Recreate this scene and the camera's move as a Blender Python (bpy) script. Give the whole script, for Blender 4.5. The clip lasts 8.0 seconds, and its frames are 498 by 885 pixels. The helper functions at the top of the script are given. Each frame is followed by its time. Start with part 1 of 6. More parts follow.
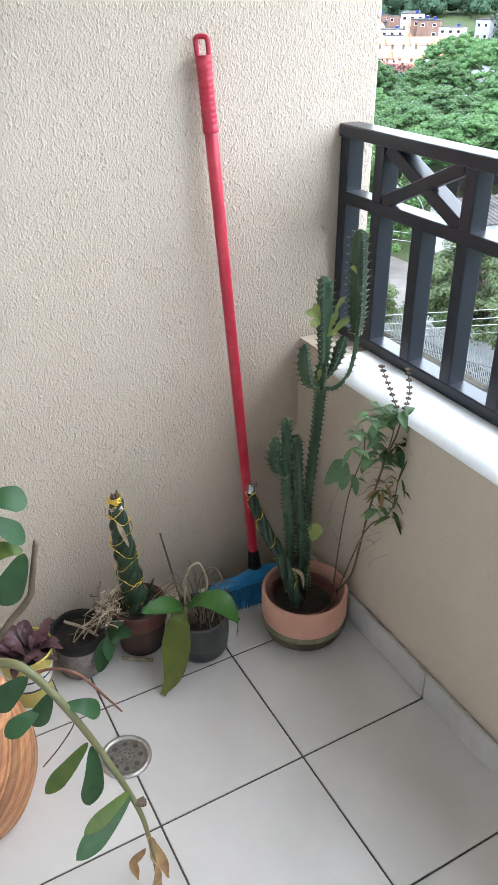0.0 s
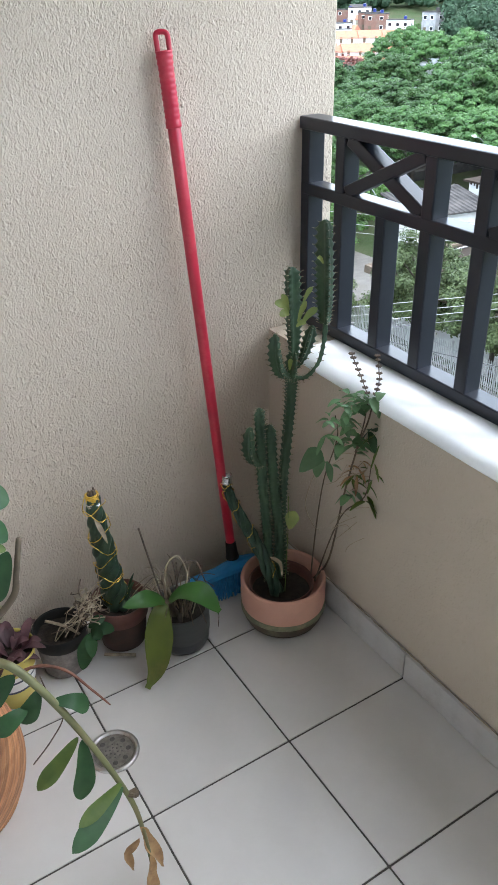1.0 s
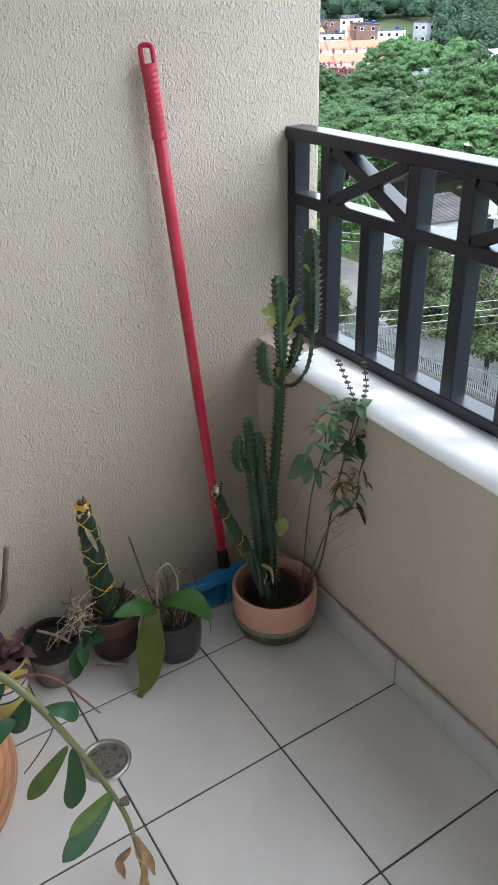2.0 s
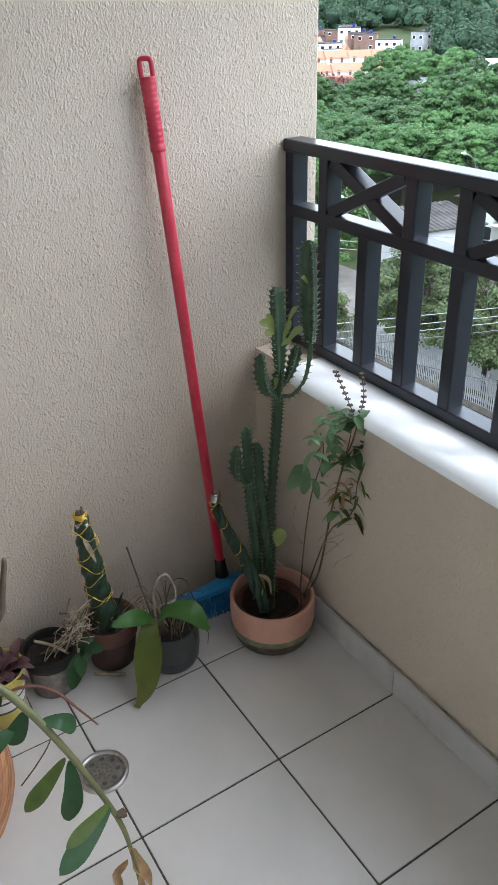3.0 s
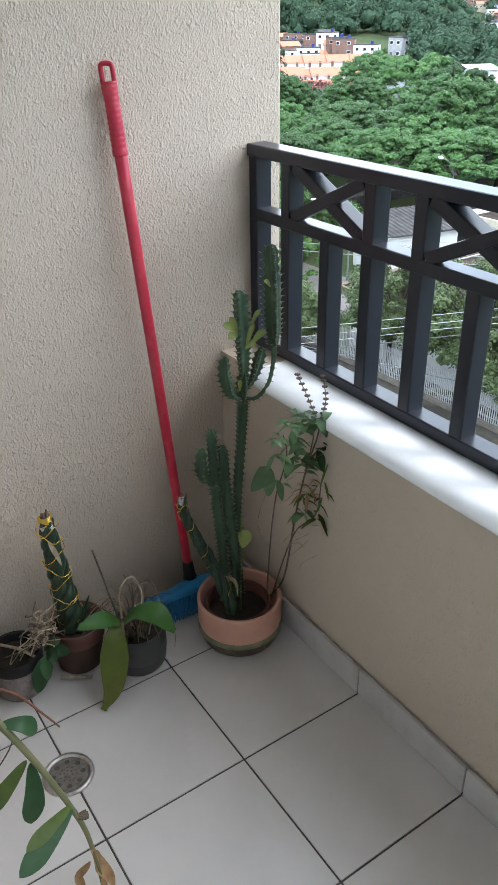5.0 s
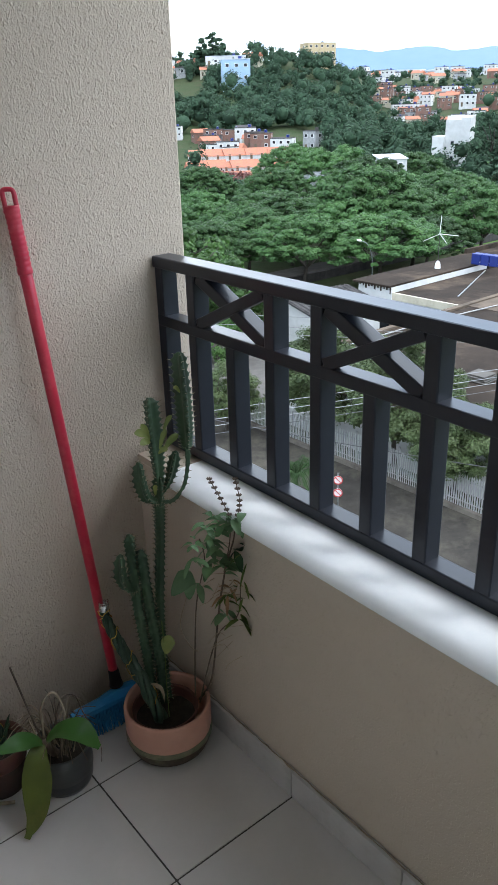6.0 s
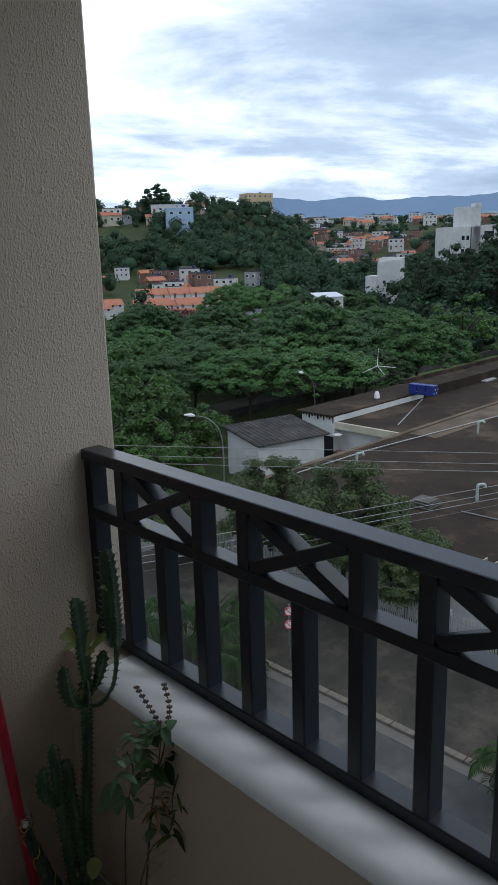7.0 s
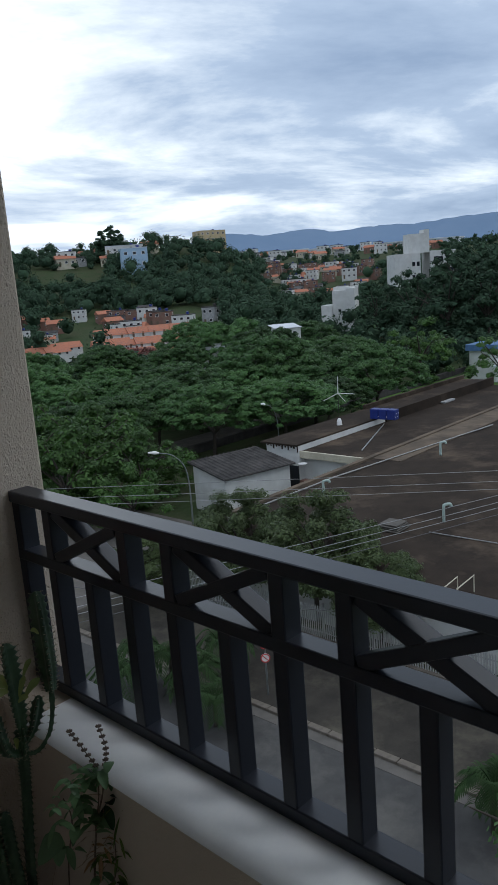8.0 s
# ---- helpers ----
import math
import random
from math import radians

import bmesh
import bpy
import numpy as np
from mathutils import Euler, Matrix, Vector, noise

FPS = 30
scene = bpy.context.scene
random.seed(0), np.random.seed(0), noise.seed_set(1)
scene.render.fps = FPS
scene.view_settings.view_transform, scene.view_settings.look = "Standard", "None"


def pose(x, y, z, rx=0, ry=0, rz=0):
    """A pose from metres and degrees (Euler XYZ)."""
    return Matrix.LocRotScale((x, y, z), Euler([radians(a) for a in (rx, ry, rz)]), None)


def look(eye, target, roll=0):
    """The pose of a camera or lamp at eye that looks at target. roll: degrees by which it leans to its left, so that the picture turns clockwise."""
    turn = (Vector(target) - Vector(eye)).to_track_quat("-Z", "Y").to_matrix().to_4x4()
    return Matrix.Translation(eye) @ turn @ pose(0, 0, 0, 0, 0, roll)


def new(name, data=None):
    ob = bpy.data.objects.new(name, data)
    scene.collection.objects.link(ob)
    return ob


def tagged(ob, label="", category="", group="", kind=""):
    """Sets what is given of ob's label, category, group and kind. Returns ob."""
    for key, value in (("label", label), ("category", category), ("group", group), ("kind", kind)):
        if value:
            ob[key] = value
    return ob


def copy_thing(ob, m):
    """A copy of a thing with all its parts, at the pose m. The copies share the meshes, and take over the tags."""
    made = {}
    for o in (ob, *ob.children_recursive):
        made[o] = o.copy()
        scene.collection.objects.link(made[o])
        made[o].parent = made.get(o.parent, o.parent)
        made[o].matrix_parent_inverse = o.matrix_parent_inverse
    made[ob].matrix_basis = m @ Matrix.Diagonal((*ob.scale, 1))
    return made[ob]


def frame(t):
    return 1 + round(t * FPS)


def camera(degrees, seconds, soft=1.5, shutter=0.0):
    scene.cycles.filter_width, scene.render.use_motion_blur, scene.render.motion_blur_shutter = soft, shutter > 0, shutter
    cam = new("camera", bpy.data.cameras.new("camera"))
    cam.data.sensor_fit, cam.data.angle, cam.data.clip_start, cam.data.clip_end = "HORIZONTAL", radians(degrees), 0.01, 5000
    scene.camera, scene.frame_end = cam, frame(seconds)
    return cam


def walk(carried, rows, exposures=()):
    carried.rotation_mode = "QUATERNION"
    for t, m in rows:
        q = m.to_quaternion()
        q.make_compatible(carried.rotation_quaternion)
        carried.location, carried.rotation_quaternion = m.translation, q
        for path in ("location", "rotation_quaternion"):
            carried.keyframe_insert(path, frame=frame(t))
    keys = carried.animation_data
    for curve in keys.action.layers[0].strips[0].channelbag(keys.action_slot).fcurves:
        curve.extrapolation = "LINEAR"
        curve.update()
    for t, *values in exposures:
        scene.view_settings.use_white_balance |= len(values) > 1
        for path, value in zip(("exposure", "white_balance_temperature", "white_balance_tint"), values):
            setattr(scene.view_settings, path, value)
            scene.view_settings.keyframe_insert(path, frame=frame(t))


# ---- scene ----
cam = camera(36.0, 8.0)
PATH = [
    (0, (-0.957, -0.916, 1.452), (-0.142, 0.601, 0.436), -0.5),
    (0.5, (-0.991, -0.936, 1.452), (-0.142, 0.559, 0.43), -1.2),
    (1, (-0.986, -0.925, 1.451), (-0.095, 0.543, 0.426), -1.3),
    (2.5, (-0.974, -0.949, 1.457), (-0.066, 0.53, 0.462), -1.8),
    (3, (-0.975, -0.942, 1.461), (-0.061, 0.536, 0.472), -1.6),
    (3.5, (-0.967, -0.94, 1.455), (-0.052, 0.54, 0.468), -1.5),
    (4, (-0.941, -0.962, 1.451), (-0.008, 0.511, 0.47), -2.2),
    (5.3, (-0.952, -0.972, 1.467), (0.031, 0.469, 0.489), -0.1),
    (5.5, (-0.948, -0.966, 1.466), (0.07, 0.457, 0.497), -0.2),
    (5.7, (-0.949, -0.97, 1.476), (0.065, 0.457, 0.509), 0.2),
    (5.8, (-0.937, -0.979, 1.492), (0.084, 0.452, 0.538), -0.2),
    (5.9, (-0.918, -0.986, 1.506), (0.152, 0.452, 0.621), -0.9),
    (6, (-0.901, -0.998, 1.52), (0.243, 0.432, 0.715), -1.7),
    (6.2, (-0.875, -1.007, 1.56), (0.385, 0.386, 0.872), -1.3),
    (6.3, (-0.857, -0.988, 1.575), (0.429, 0.411, 0.952), -1.0),
    (6.5, (-0.851, -0.99, 1.606), (0.452, 0.415, 1.036), -0.5),
    (7, (-0.828, -0.985, 1.657), (0.494, 0.432, 1.162), -1.6),
    (7.5, (-0.833, -1.004, 1.662), (0.505, 0.411, 1.204), -2.5),
    (8, (-0.766, -1.052, 1.644), (0.635, 0.314, 1.229), -4.4),
]
# exposure falls as the lens turns from the shaded corner to the bright sky
EXPO = [(0.0, 2.92), (0.5, 2.74), (1.0, 2.5), (2.5, 2.32), (4.0, 2.3), (5.7, 2.14), (6.0, 1.68), (6.4, 0.55), (7.0, 0.02), (8.0, -0.22)]

walk(cam, [(t, look(eye, target, roll)) for t, eye, target, roll in PATH], EXPO)

# ---------------------------------------------------------------- world and sun
SUN_EL, SUN_AZ = 73.0, 145.0
world = bpy.data.worlds.new("sky")
scene.world = world
world.use_nodes = True
wt = world.node_tree
wt.nodes.clear()


def wn(kind, **kw):
    n = wt.nodes.new(kind)
    for k, v in kw.items():
        n.inputs[k].default_value = v
    return n


def wmath(op, a, b):
    n = wt.nodes.new("ShaderNodeMath")
    n.operation = op
    for i, v in enumerate((a, b)):
        if isinstance(v, (int, float)):
            n.inputs[i].default_value = v
        else:
            wt.links.new(v, n.inputs[i])
    return n.outputs[0]


w_out = wn("ShaderNodeOutputWorld")
w_sky = wt.nodes.new("ShaderNodeTexSky")
w_sky.sky_type, w_sky.sun_disc = "NISHITA", False
w_sky.sun_elevation, w_sky.sun_rotation = radians(SUN_EL), radians(SUN_AZ)
w_clear = wn("ShaderNodeBackground", Strength=0.1)
wt.links.new(w_sky.outputs[0], w_clear.inputs[0])
w_co = wn("ShaderNodeTexCoord")
w_sep = wn("ShaderNodeSeparateXYZ")
wt.links.new(w_co.outputs["Generated"], w_sep.inputs[0])
w_den = wmath("ADD", wmath("MAXIMUM", w_sep.outputs[2], 0.0), 0.11)
w_vec = wn("ShaderNodeCombineXYZ")
wt.links.new(wmath("DIVIDE", w_sep.outputs[0], w_den), w_vec.inputs[0])
wt.links.new(wmath("DIVIDE", w_sep.outputs[1], w_den), w_vec.inputs[1])
w_map = wn("ShaderNodeMapping", Rotation=(0, 0, radians(42)), Location=(0.4, 1.9, 0.0), Scale=(0.85, 1.1, 1.0))
wt.links.new(w_vec.outputs[0], w_map.inputs[0])
w_noise = wn("ShaderNodeTexNoise", Scale=0.62, Detail=10.0, Roughness=0.60, Distortion=0.25)
wt.links.new(w_map.outputs[0], w_noise.inputs[0])
w_ramp = wt.nodes.new("ShaderNodeValToRGB")
w_ramp.color_ramp.elements[0].position, w_ramp.color_ramp.elements[0].color = 0.38, (1.32, 1.44, 1.56, 1)
w_ramp.color_ramp.elements[1].position, w_ramp.color_ramp.elements[1].color = 0.70, (0.33, 0.45, 0.65, 1)
e = w_ramp.color_ramp.elements.new(0.47)
e.color = (0.86, 0.98, 1.12, 1)
e = w_ramp.color_ramp.elements.new(0.555)
e.color = (0.50, 0.635, 0.84, 1)
w_glow = wt.nodes.new("ShaderNodeVectorMath")
w_glow.operation = "DOT_PRODUCT"
wt.links.new(w_co.outputs["Generated"], w_glow.inputs[0])
w_glow.inputs[1].default_value = (0.44, 0.85, 0.26)
w_thin = wmath("MULTIPLY", wmath("POWER", wmath("MAXIMUM", w_glow.outputs["Value"], 0.0), 9.0), 0.13)
w_east = wt.nodes.new("ShaderNodeVectorMath")
w_east.operation = "DOT_PRODUCT"
wt.links.new(w_co.outputs["Generated"], w_east.inputs[0])
w_east.inputs[1].default_value = (0.84, 0.47, 0.27)
w_bank = wmath("MULTIPLY", wmath("POWER", wmath("MAXIMUM", w_east.outputs["Value"], 0.0), 22.0), 0.11)
wt.links.new(wmath("ADD", wmath("SUBTRACT", wmath("ADD", w_noise.outputs[0], 0.03), w_thin), w_bank), w_ramp.inputs[0])
w_cloud = wn("ShaderNodeBackground", Strength=1.14)
wt.links.new(w_ramp.outputs[0], w_cloud.inputs[0])
w_mix = wn("ShaderNodeMixShader", Fac=0.92)
wt.links.new(w_clear.outputs[0], w_mix.inputs[1])
wt.links.new(w_cloud.outputs[0], w_mix.inputs[2])
wt.links.new(w_mix.outputs[0], w_out.inputs[0])

sun = new("sun", bpy.data.lights.new("sun", "SUN"))
sun.data.energy, sun.data.angle, sun.data.color = 1.0, radians(90), (1.0, 0.97, 0.93)
sun_dir = Vector((math.sin(radians(SUN_AZ)) * math.cos(radians(SUN_EL)), math.cos(radians(SUN_AZ)) * math.cos(radians(SUN_EL)), math.sin(radians(SUN_EL))))
sun.matrix_world = look(sun_dir * 60, (0, 0, 0))

# ---------------------------------------------------------------- materials
MATS = {}


def mat(name, c1, c2=None, scale=6.0, rough=0.6, metal=0.0, bump=0.0, bscale=60.0, stretch=(1, 1, 1), c3=None, s3=1.2, translucent=0.0, random_tint=0.0, spec=0.5, vary=0.12):
    """A node material: two tones by fine noise, a third by broad noise (stains), fine relief, a little change from piece to piece."""
    m = bpy.data.materials.new(name)
    m.use_nodes = True
    nt = m.node_tree
    b = nt.nodes["Principled BSDF"]
    b.inputs["Roughness"].default_value, b.inputs["Metallic"].default_value = rough, metal
    b.inputs["Specular IOR Level"].default_value = spec
    co = nt.nodes.new("ShaderNodeTexCoord")
    mp = nt.nodes.new("ShaderNodeMapping")
    mp.inputs["Scale"].default_value = stretch
    nt.links.new(co.outputs["Object"], mp.inputs[0])

    def noise_node(sc, detail=5.0, ro=0.6):
        n = nt.nodes.new("ShaderNodeTexNoise")
        n.inputs["Scale"].default_value, n.inputs["Detail"].default_value, n.inputs["Roughness"].default_value = sc, detail, ro
        nt.links.new(mp.outputs[0], n.inputs[0])
        return n

    def blend(fac, a, bcol, lo=0.35, hi=0.65):
        r = nt.nodes.new("ShaderNodeMapRange")
        r.inputs[1].default_value, r.inputs[2].default_value = lo, hi
        nt.links.new(fac, r.inputs[0])
        x = nt.nodes.new("ShaderNodeMix")
        x.data_type = "RGBA"
        nt.links.new(r.outputs[0], x.inputs[0])
        for i, v in ((6, a), (7, bcol)):
            if isinstance(v, tuple):
                x.inputs[i].default_value = (*v, 1)
            else:
                nt.links.new(v, x.inputs[i])
        return x.outputs[2]

    c2 = c2 or tuple(v * 0.82 for v in c1)
    n1 = noise_node(scale)
    col = blend(n1.outputs[0], c1, c2)
    if c3:
        col = blend(noise_node(s3, 7.0, 0.7).outputs[0], col, c3, 0.5, 0.72)
    if random_tint:
        oi = nt.nodes.new("ShaderNodeObjectInfo")
        hs = nt.nodes.new("ShaderNodeHueSaturation")
        r = nt.nodes.new("ShaderNodeMapRange")
        r.inputs[3].default_value, r.inputs[4].default_value = 1 - random_tint, 1 + random_tint
        nt.links.new(oi.outputs["Random"], r.inputs[0])
        nt.links.new(r.outputs[0], hs.inputs["Value"])
        nt.links.new(col, hs.inputs["Color"])
        col = hs.outputs[0]
    nt.links.new(col, b.inputs["Base Color"])
    rr = nt.nodes.new("ShaderNodeMapRange")
    rr.inputs[3].default_value, rr.inputs[4].default_value = max(rough - vary, 0.02), min(rough + vary, 1)
    nt.links.new(n1.outputs[0], rr.inputs[0])
    nt.links.new(rr.outputs[0], b.inputs["Roughness"])
    if bump:
        bn = noise_node(bscale, 4.0)
        bp = nt.nodes.new("ShaderNodeBump")
        bp.inputs["Strength"].default_value, bp.inputs["Distance"].default_value = 1.0, bump
        nt.links.new(bn.outputs[0], bp.inputs["Height"])
        nt.links.new(bp.outputs[0], b.inputs["Normal"])
    if translucent:
        out = nt.nodes["Material Output"]
        tr = nt.nodes.new("ShaderNodeBsdfTranslucent")
        nt.links.new(col, tr.inputs[0])
        mx = nt.nodes.new("ShaderNodeMixShader")
        mx.inputs[0].default_value = translucent
        nt.links.new(b.outputs[0], mx.inputs[1])
        nt.links.new(tr.outputs[0], mx.inputs[2])
        nt.links.new(mx.outputs[0], out.inputs[0])
    MATS[name] = m
    return m


def leafy(name, c1, c2, rough=0.5, translucent=0.25, tint=0.15):
    """Foliage: tone changes from leaf to leaf and from tree to tree."""
    m = mat(name, c1, c2, scale=0.6, rough=rough, translucent=translucent, random_tint=tint, spec=0.25)
    nt = m.node_tree
    b = nt.nodes["Principled BSDF"]
    src = b.inputs["Base Color"].links[0].from_socket
    g = nt.nodes.new("ShaderNodeNewGeometry")
    hs = nt.nodes.new("ShaderNodeHueSaturation")
    r = nt.nodes.new("ShaderNodeMapRange")
    r.inputs[3].default_value, r.inputs[4].default_value = 0.6, 1.45
    nt.links.new(g.outputs["Random Per Island"], r.inputs[0])
    nt.links.new(r.outputs[0], hs.inputs["Value"])
    nt.links.new(src, hs.inputs["Color"])
    nt.links.new(hs.outputs[0], b.inputs["Base Color"])
    return m


def stucco(name, c1, c2, deep=0.0040):
    """Rough-cast render: upright pits and raised drops over a fine grain."""
    m = mat(name, c1, c2, scale=2.0, rough=0.85, c3=tuple(v * 0.9 for v in c1), s3=0.7, spec=0.2)
    nt = m.node_tree
    b = nt.nodes["Principled BSDF"]
    co = nt.nodes.new("ShaderNodeTexCoord")
    mp = nt.nodes.new("ShaderNodeMapping")
    mp.inputs["Scale"].default_value = (1.0, 1.0, 0.66)
    nt.links.new(co.outputs["Object"], mp.inputs[0])
    layers = []
    for sc, detail, dist, lo, hi, amount in ((150, 1.0, 0.1, 0.57, 0.72, -0.9), (125, 1.5, 0.0, 0.52, 0.74, 0.8), (260, 2.0, 0.0, 0.35, 0.75, 0.35), (520, 3.0, 0.0, 0.2, 0.8, 0.2)):
        n = nt.nodes.new("ShaderNodeTexNoise")
        n.inputs["Scale"].default_value, n.inputs["Detail"].default_value, n.inputs["Roughness"].default_value, n.inputs["Distortion"].default_value = sc, detail, 0.5, dist
        nt.links.new(mp.outputs[0], n.inputs[0])
        r = nt.nodes.new("ShaderNodeMapRange")
        r.interpolation_type = "SMOOTHSTEP"
        r.inputs[1].default_value, r.inputs[2].default_value, r.inputs[3].default_value, r.inputs[4].default_value = lo, hi, 0.0, amount
        nt.links.new(n.outputs[0], r.inputs[0])
        layers.append(r.outputs[0])
    total = layers[0]
    for q in layers[1:]:
        ad = nt.nodes.new("ShaderNodeMath")
        nt.links.new(total, ad.inputs[0])
        nt.links.new(q, ad.inputs[1])
        total = ad.outputs[0]
    bp = nt.nodes.new("ShaderNodeBump")
    bp.inputs["Strength"].default_value, bp.inputs["Distance"].default_value = 1.0, deep
    nt.links.new(total, bp.inputs["Height"])
    nt.links.new(bp.outputs[0], b.inputs["Normal"])
    return m


M_STUCCO = stucco("beige_stucco", (0.575, 0.490, 0.398), (0.545, 0.460, 0.372), 0.0024)
M_STUCCO2 = stucco("parapet_stucco", (0.535, 0.455, 0.365), (0.485, 0.412, 0.330), 0.0006)
M_PLASTER = mat("white_plaster", (0.75, 0.73, 0.69), rough=0.85, scale=3, bump=0.0006, bscale=90)
M_TILE = mat("ceramic_tile", (0.59, 0.555, 0.53), (0.545, 0.515, 0.49), scale=5, rough=0.34, c3=(0.53, 0.50, 0.475), s3=2.2, random_tint=0.035, bump=0.0002, bscale=40)
M_GROUT = mat("dirty_grout", (0.09, 0.08, 0.07), (0.05, 0.045, 0.04), scale=25, rough=0.95, bump=0.001)
M_SKIRT = mat("skirting_tile", (0.50, 0.48, 0.46), (0.44, 0.42, 0.40), scale=7, rough=0.35, c3=(0.36, 0.33, 0.30), s3=5, random_tint=0.03)
M_DIRT = mat("dark_joint_dirt", (0.20, 0.16, 0.115), (0.34, 0.28, 0.21), scale=40, rough=0.95, bump=0.002, bscale=120)
M_MARBLE = mat("white_marble_sill", (0.88, 0.88, 0.87), (0.84, 0.84, 0.84), scale=4, rough=0.22, c3=(0.78, 0.79, 0.80), s3=5.0)
M_RAIL = mat("black_painted_steel", (0.014, 0.017, 0.025), (0.017, 0.020, 0.029), scale=9, rough=0.30, c3=(0.021, 0.024, 0.033), s3=16, spec=0.42, bump=0.00012, bscale=90, vary=0.04)
M_RED = mat("red_plastic", (0.50, 0.018, 0.045), (0.42, 0.015, 0.04), scale=8, rough=0.32, c3=(0.55, 0.06, 0.08), s3=12)
M_BLACK = mat("black_plastic", (0.010, 0.0095, 0.009), (0.018, 0.017, 0.016), scale=20, rough=0.55, spec=0.25)
M_BLUE = mat("blue_plastic", (0.018, 0.24, 0.52), (0.015, 0.19, 0.44), scale=10, rough=0.4)
M_BRISTLE = mat("blue_bristles", (0.025, 0.24, 0.50), (0.015, 0.15, 0.34), scale=60, rough=0.6)
M_TERRA = mat("terracotta", (0.60, 0.32, 0.235), (0.55, 0.285, 0.21), scale=9, rough=0.8, c3=(0.50, 0.28, 0.21), s3=6, bump=0.0006, bscale=150)
M_TERRADARK = mat("damp_terracotta_foot", (0.10, 0.06, 0.04), (0.05, 0.04, 0.028), scale=18, rough=0.8, c3=(0.13, 0.13, 0.07), s3=14, bump=0.0008, bscale=120)
M_ALGAE = mat("mossy_band", (0.20, 0.20, 0.12), (0.13, 0.14, 0.09), scale=25, rough=0.9, c3=(0.30, 0.25, 0.17), s3=20)
M_BROWNPOT = mat("brown_plastic_pot", (0.15, 0.055, 0.04), (0.11, 0.04, 0.03), scale=9, rough=0.55, c3=(0.06, 0.032, 0.026), s3=10)
M_BROWNDIRTY = mat("dirty_brown_pot", (0.042, 0.030, 0.026), (0.085, 0.045, 0.036), scale=16, rough=0.85, c3=(0.03, 0.024, 0.02), s3=12, bump=0.001, bscale=90)
M_GREYPOT = mat("grey_ceramic_glaze", (0.055, 0.058, 0.054), (0.038, 0.040, 0.039), scale=6, rough=0.35, stretch=(1, 1, 4))
M_GREYBASE = mat("dark_grey_glaze", (0.025, 0.026, 0.029), (0.035, 0.036, 0.04), scale=8, rough=0.3)
M_STONEPOT = mat("grey_stone_pot", (0.26, 0.23, 0.21), (0.17, 0.15, 0.14), scale=60, rough=0.95, c3=(0.12, 0.11, 0.10), s3=9, bump=0.0015, bscale=160)
M_SOIL = mat("dark_soil", (0.018, 0.014, 0.011), (0.04, 0.03, 0.022), scale=60, rough=1.0, bump=0.004, bscale=110)
M_YELLOW = mat("yellow_pot", (0.62, 0.52, 0.12), (0.55, 0.46, 0.10), scale=8, rough=0.45)
M_WHITE = mat("white_enamel", (0.80, 0.79, 0.77), (0.74, 0.73, 0.71), scale=8, rough=0.35)
M_NAVY = mat("navy_stripe", (0.03, 0.035, 0.07), rough=0.4)
M_WICKER = mat("orange_wicker", (0.50, 0.24, 0.115), (0.36, 0.16, 0.075), scale=30, rough=0.6, c3=(0.62, 0.33, 0.16), s3=14, bump=0.0008, bscale=200, random_tint=0.38)
M_CACTUS = mat("cactus_skin", (0.036, 0.080, 0.036), (0.022, 0.054, 0.027), scale=14, rough=0.55, c3=(0.06, 0.105, 0.05), s3=18)
M_BRAID = mat("dark_spear_leaf", (0.020, 0.050, 0.026), (0.012, 0.032, 0.018), scale=60, rough=0.5, c3=(0.04, 0.075, 0.04), s3=45)
M_SPINE = mat("pale_spines", (0.32, 0.29, 0.20), (0.20, 0.17, 0.11), scale=30, rough=0.7)
M_BARK = mat("brown_stem", (0.10, 0.075, 0.05), (0.16, 0.12, 0.08), scale=40, rough=0.85, bump=0.001, bscale=150)
M_STEMGREEN = mat("olive_stem", (0.165, 0.165, 0.07), (0.115, 0.12, 0.052), scale=20, rough=0.5, c3=(0.24, 0.19, 0.09), s3=10)
M_LEAFDK = mat("glossy_dark_leaf", (0.022, 0.066, 0.024), (0.034, 0.088, 0.032), scale=30, rough=0.5, translucent=0.12, random_tint=0.25, spec=0.3)
M_LEAFLT = mat("fresh_green_leaf", (0.115, 0.165, 0.034), (0.08, 0.13, 0.028), scale=30, rough=0.5, translucent=0.2, random_tint=0.2, spec=0.3)
M_LEAFYL = mat("yellow_green_leaf", (0.24, 0.27, 0.07), (0.17, 0.22, 0.06), scale=20, rough=0.5, translucent=0.25)
M_ORCHID = mat("orchid_leaf", (0.046, 0.130, 0.026), (0.036, 0.105, 0.022), scale=9, rough=0.42, translucent=0.12, c3=(0.075, 0.15, 0.032), s3=7, spec=0.3)
M_ORCHOLD = mat("old_orchid_leaf", (0.105, 0.135, 0.020), (0.075, 0.10, 0.02), scale=9, rough=0.45, translucent=0.15, c3=(0.16, 0.15, 0.035), s3=8, spec=0.3)
M_BASIL = mat("basil_leaf", (0.175, 0.310, 0.150), (0.13, 0.245, 0.110), scale=25, rough=0.5, translucent=0.38, random_tint=0.3)
M_DRYLEAF = mat("dry_tan_leaf", (0.42, 0.27, 0.13), (0.30, 0.17, 0.08), scale=22, rough=0.75, translucent=0.15, c3=(0.18, 0.10, 0.06), s3=20)
M_PURPLE = mat("purple_leaf", (0.105, 0.045, 0.05), (0.065, 0.026, 0.034), scale=25, rough=0.5, translucent=0.1, random_tint=0.3)
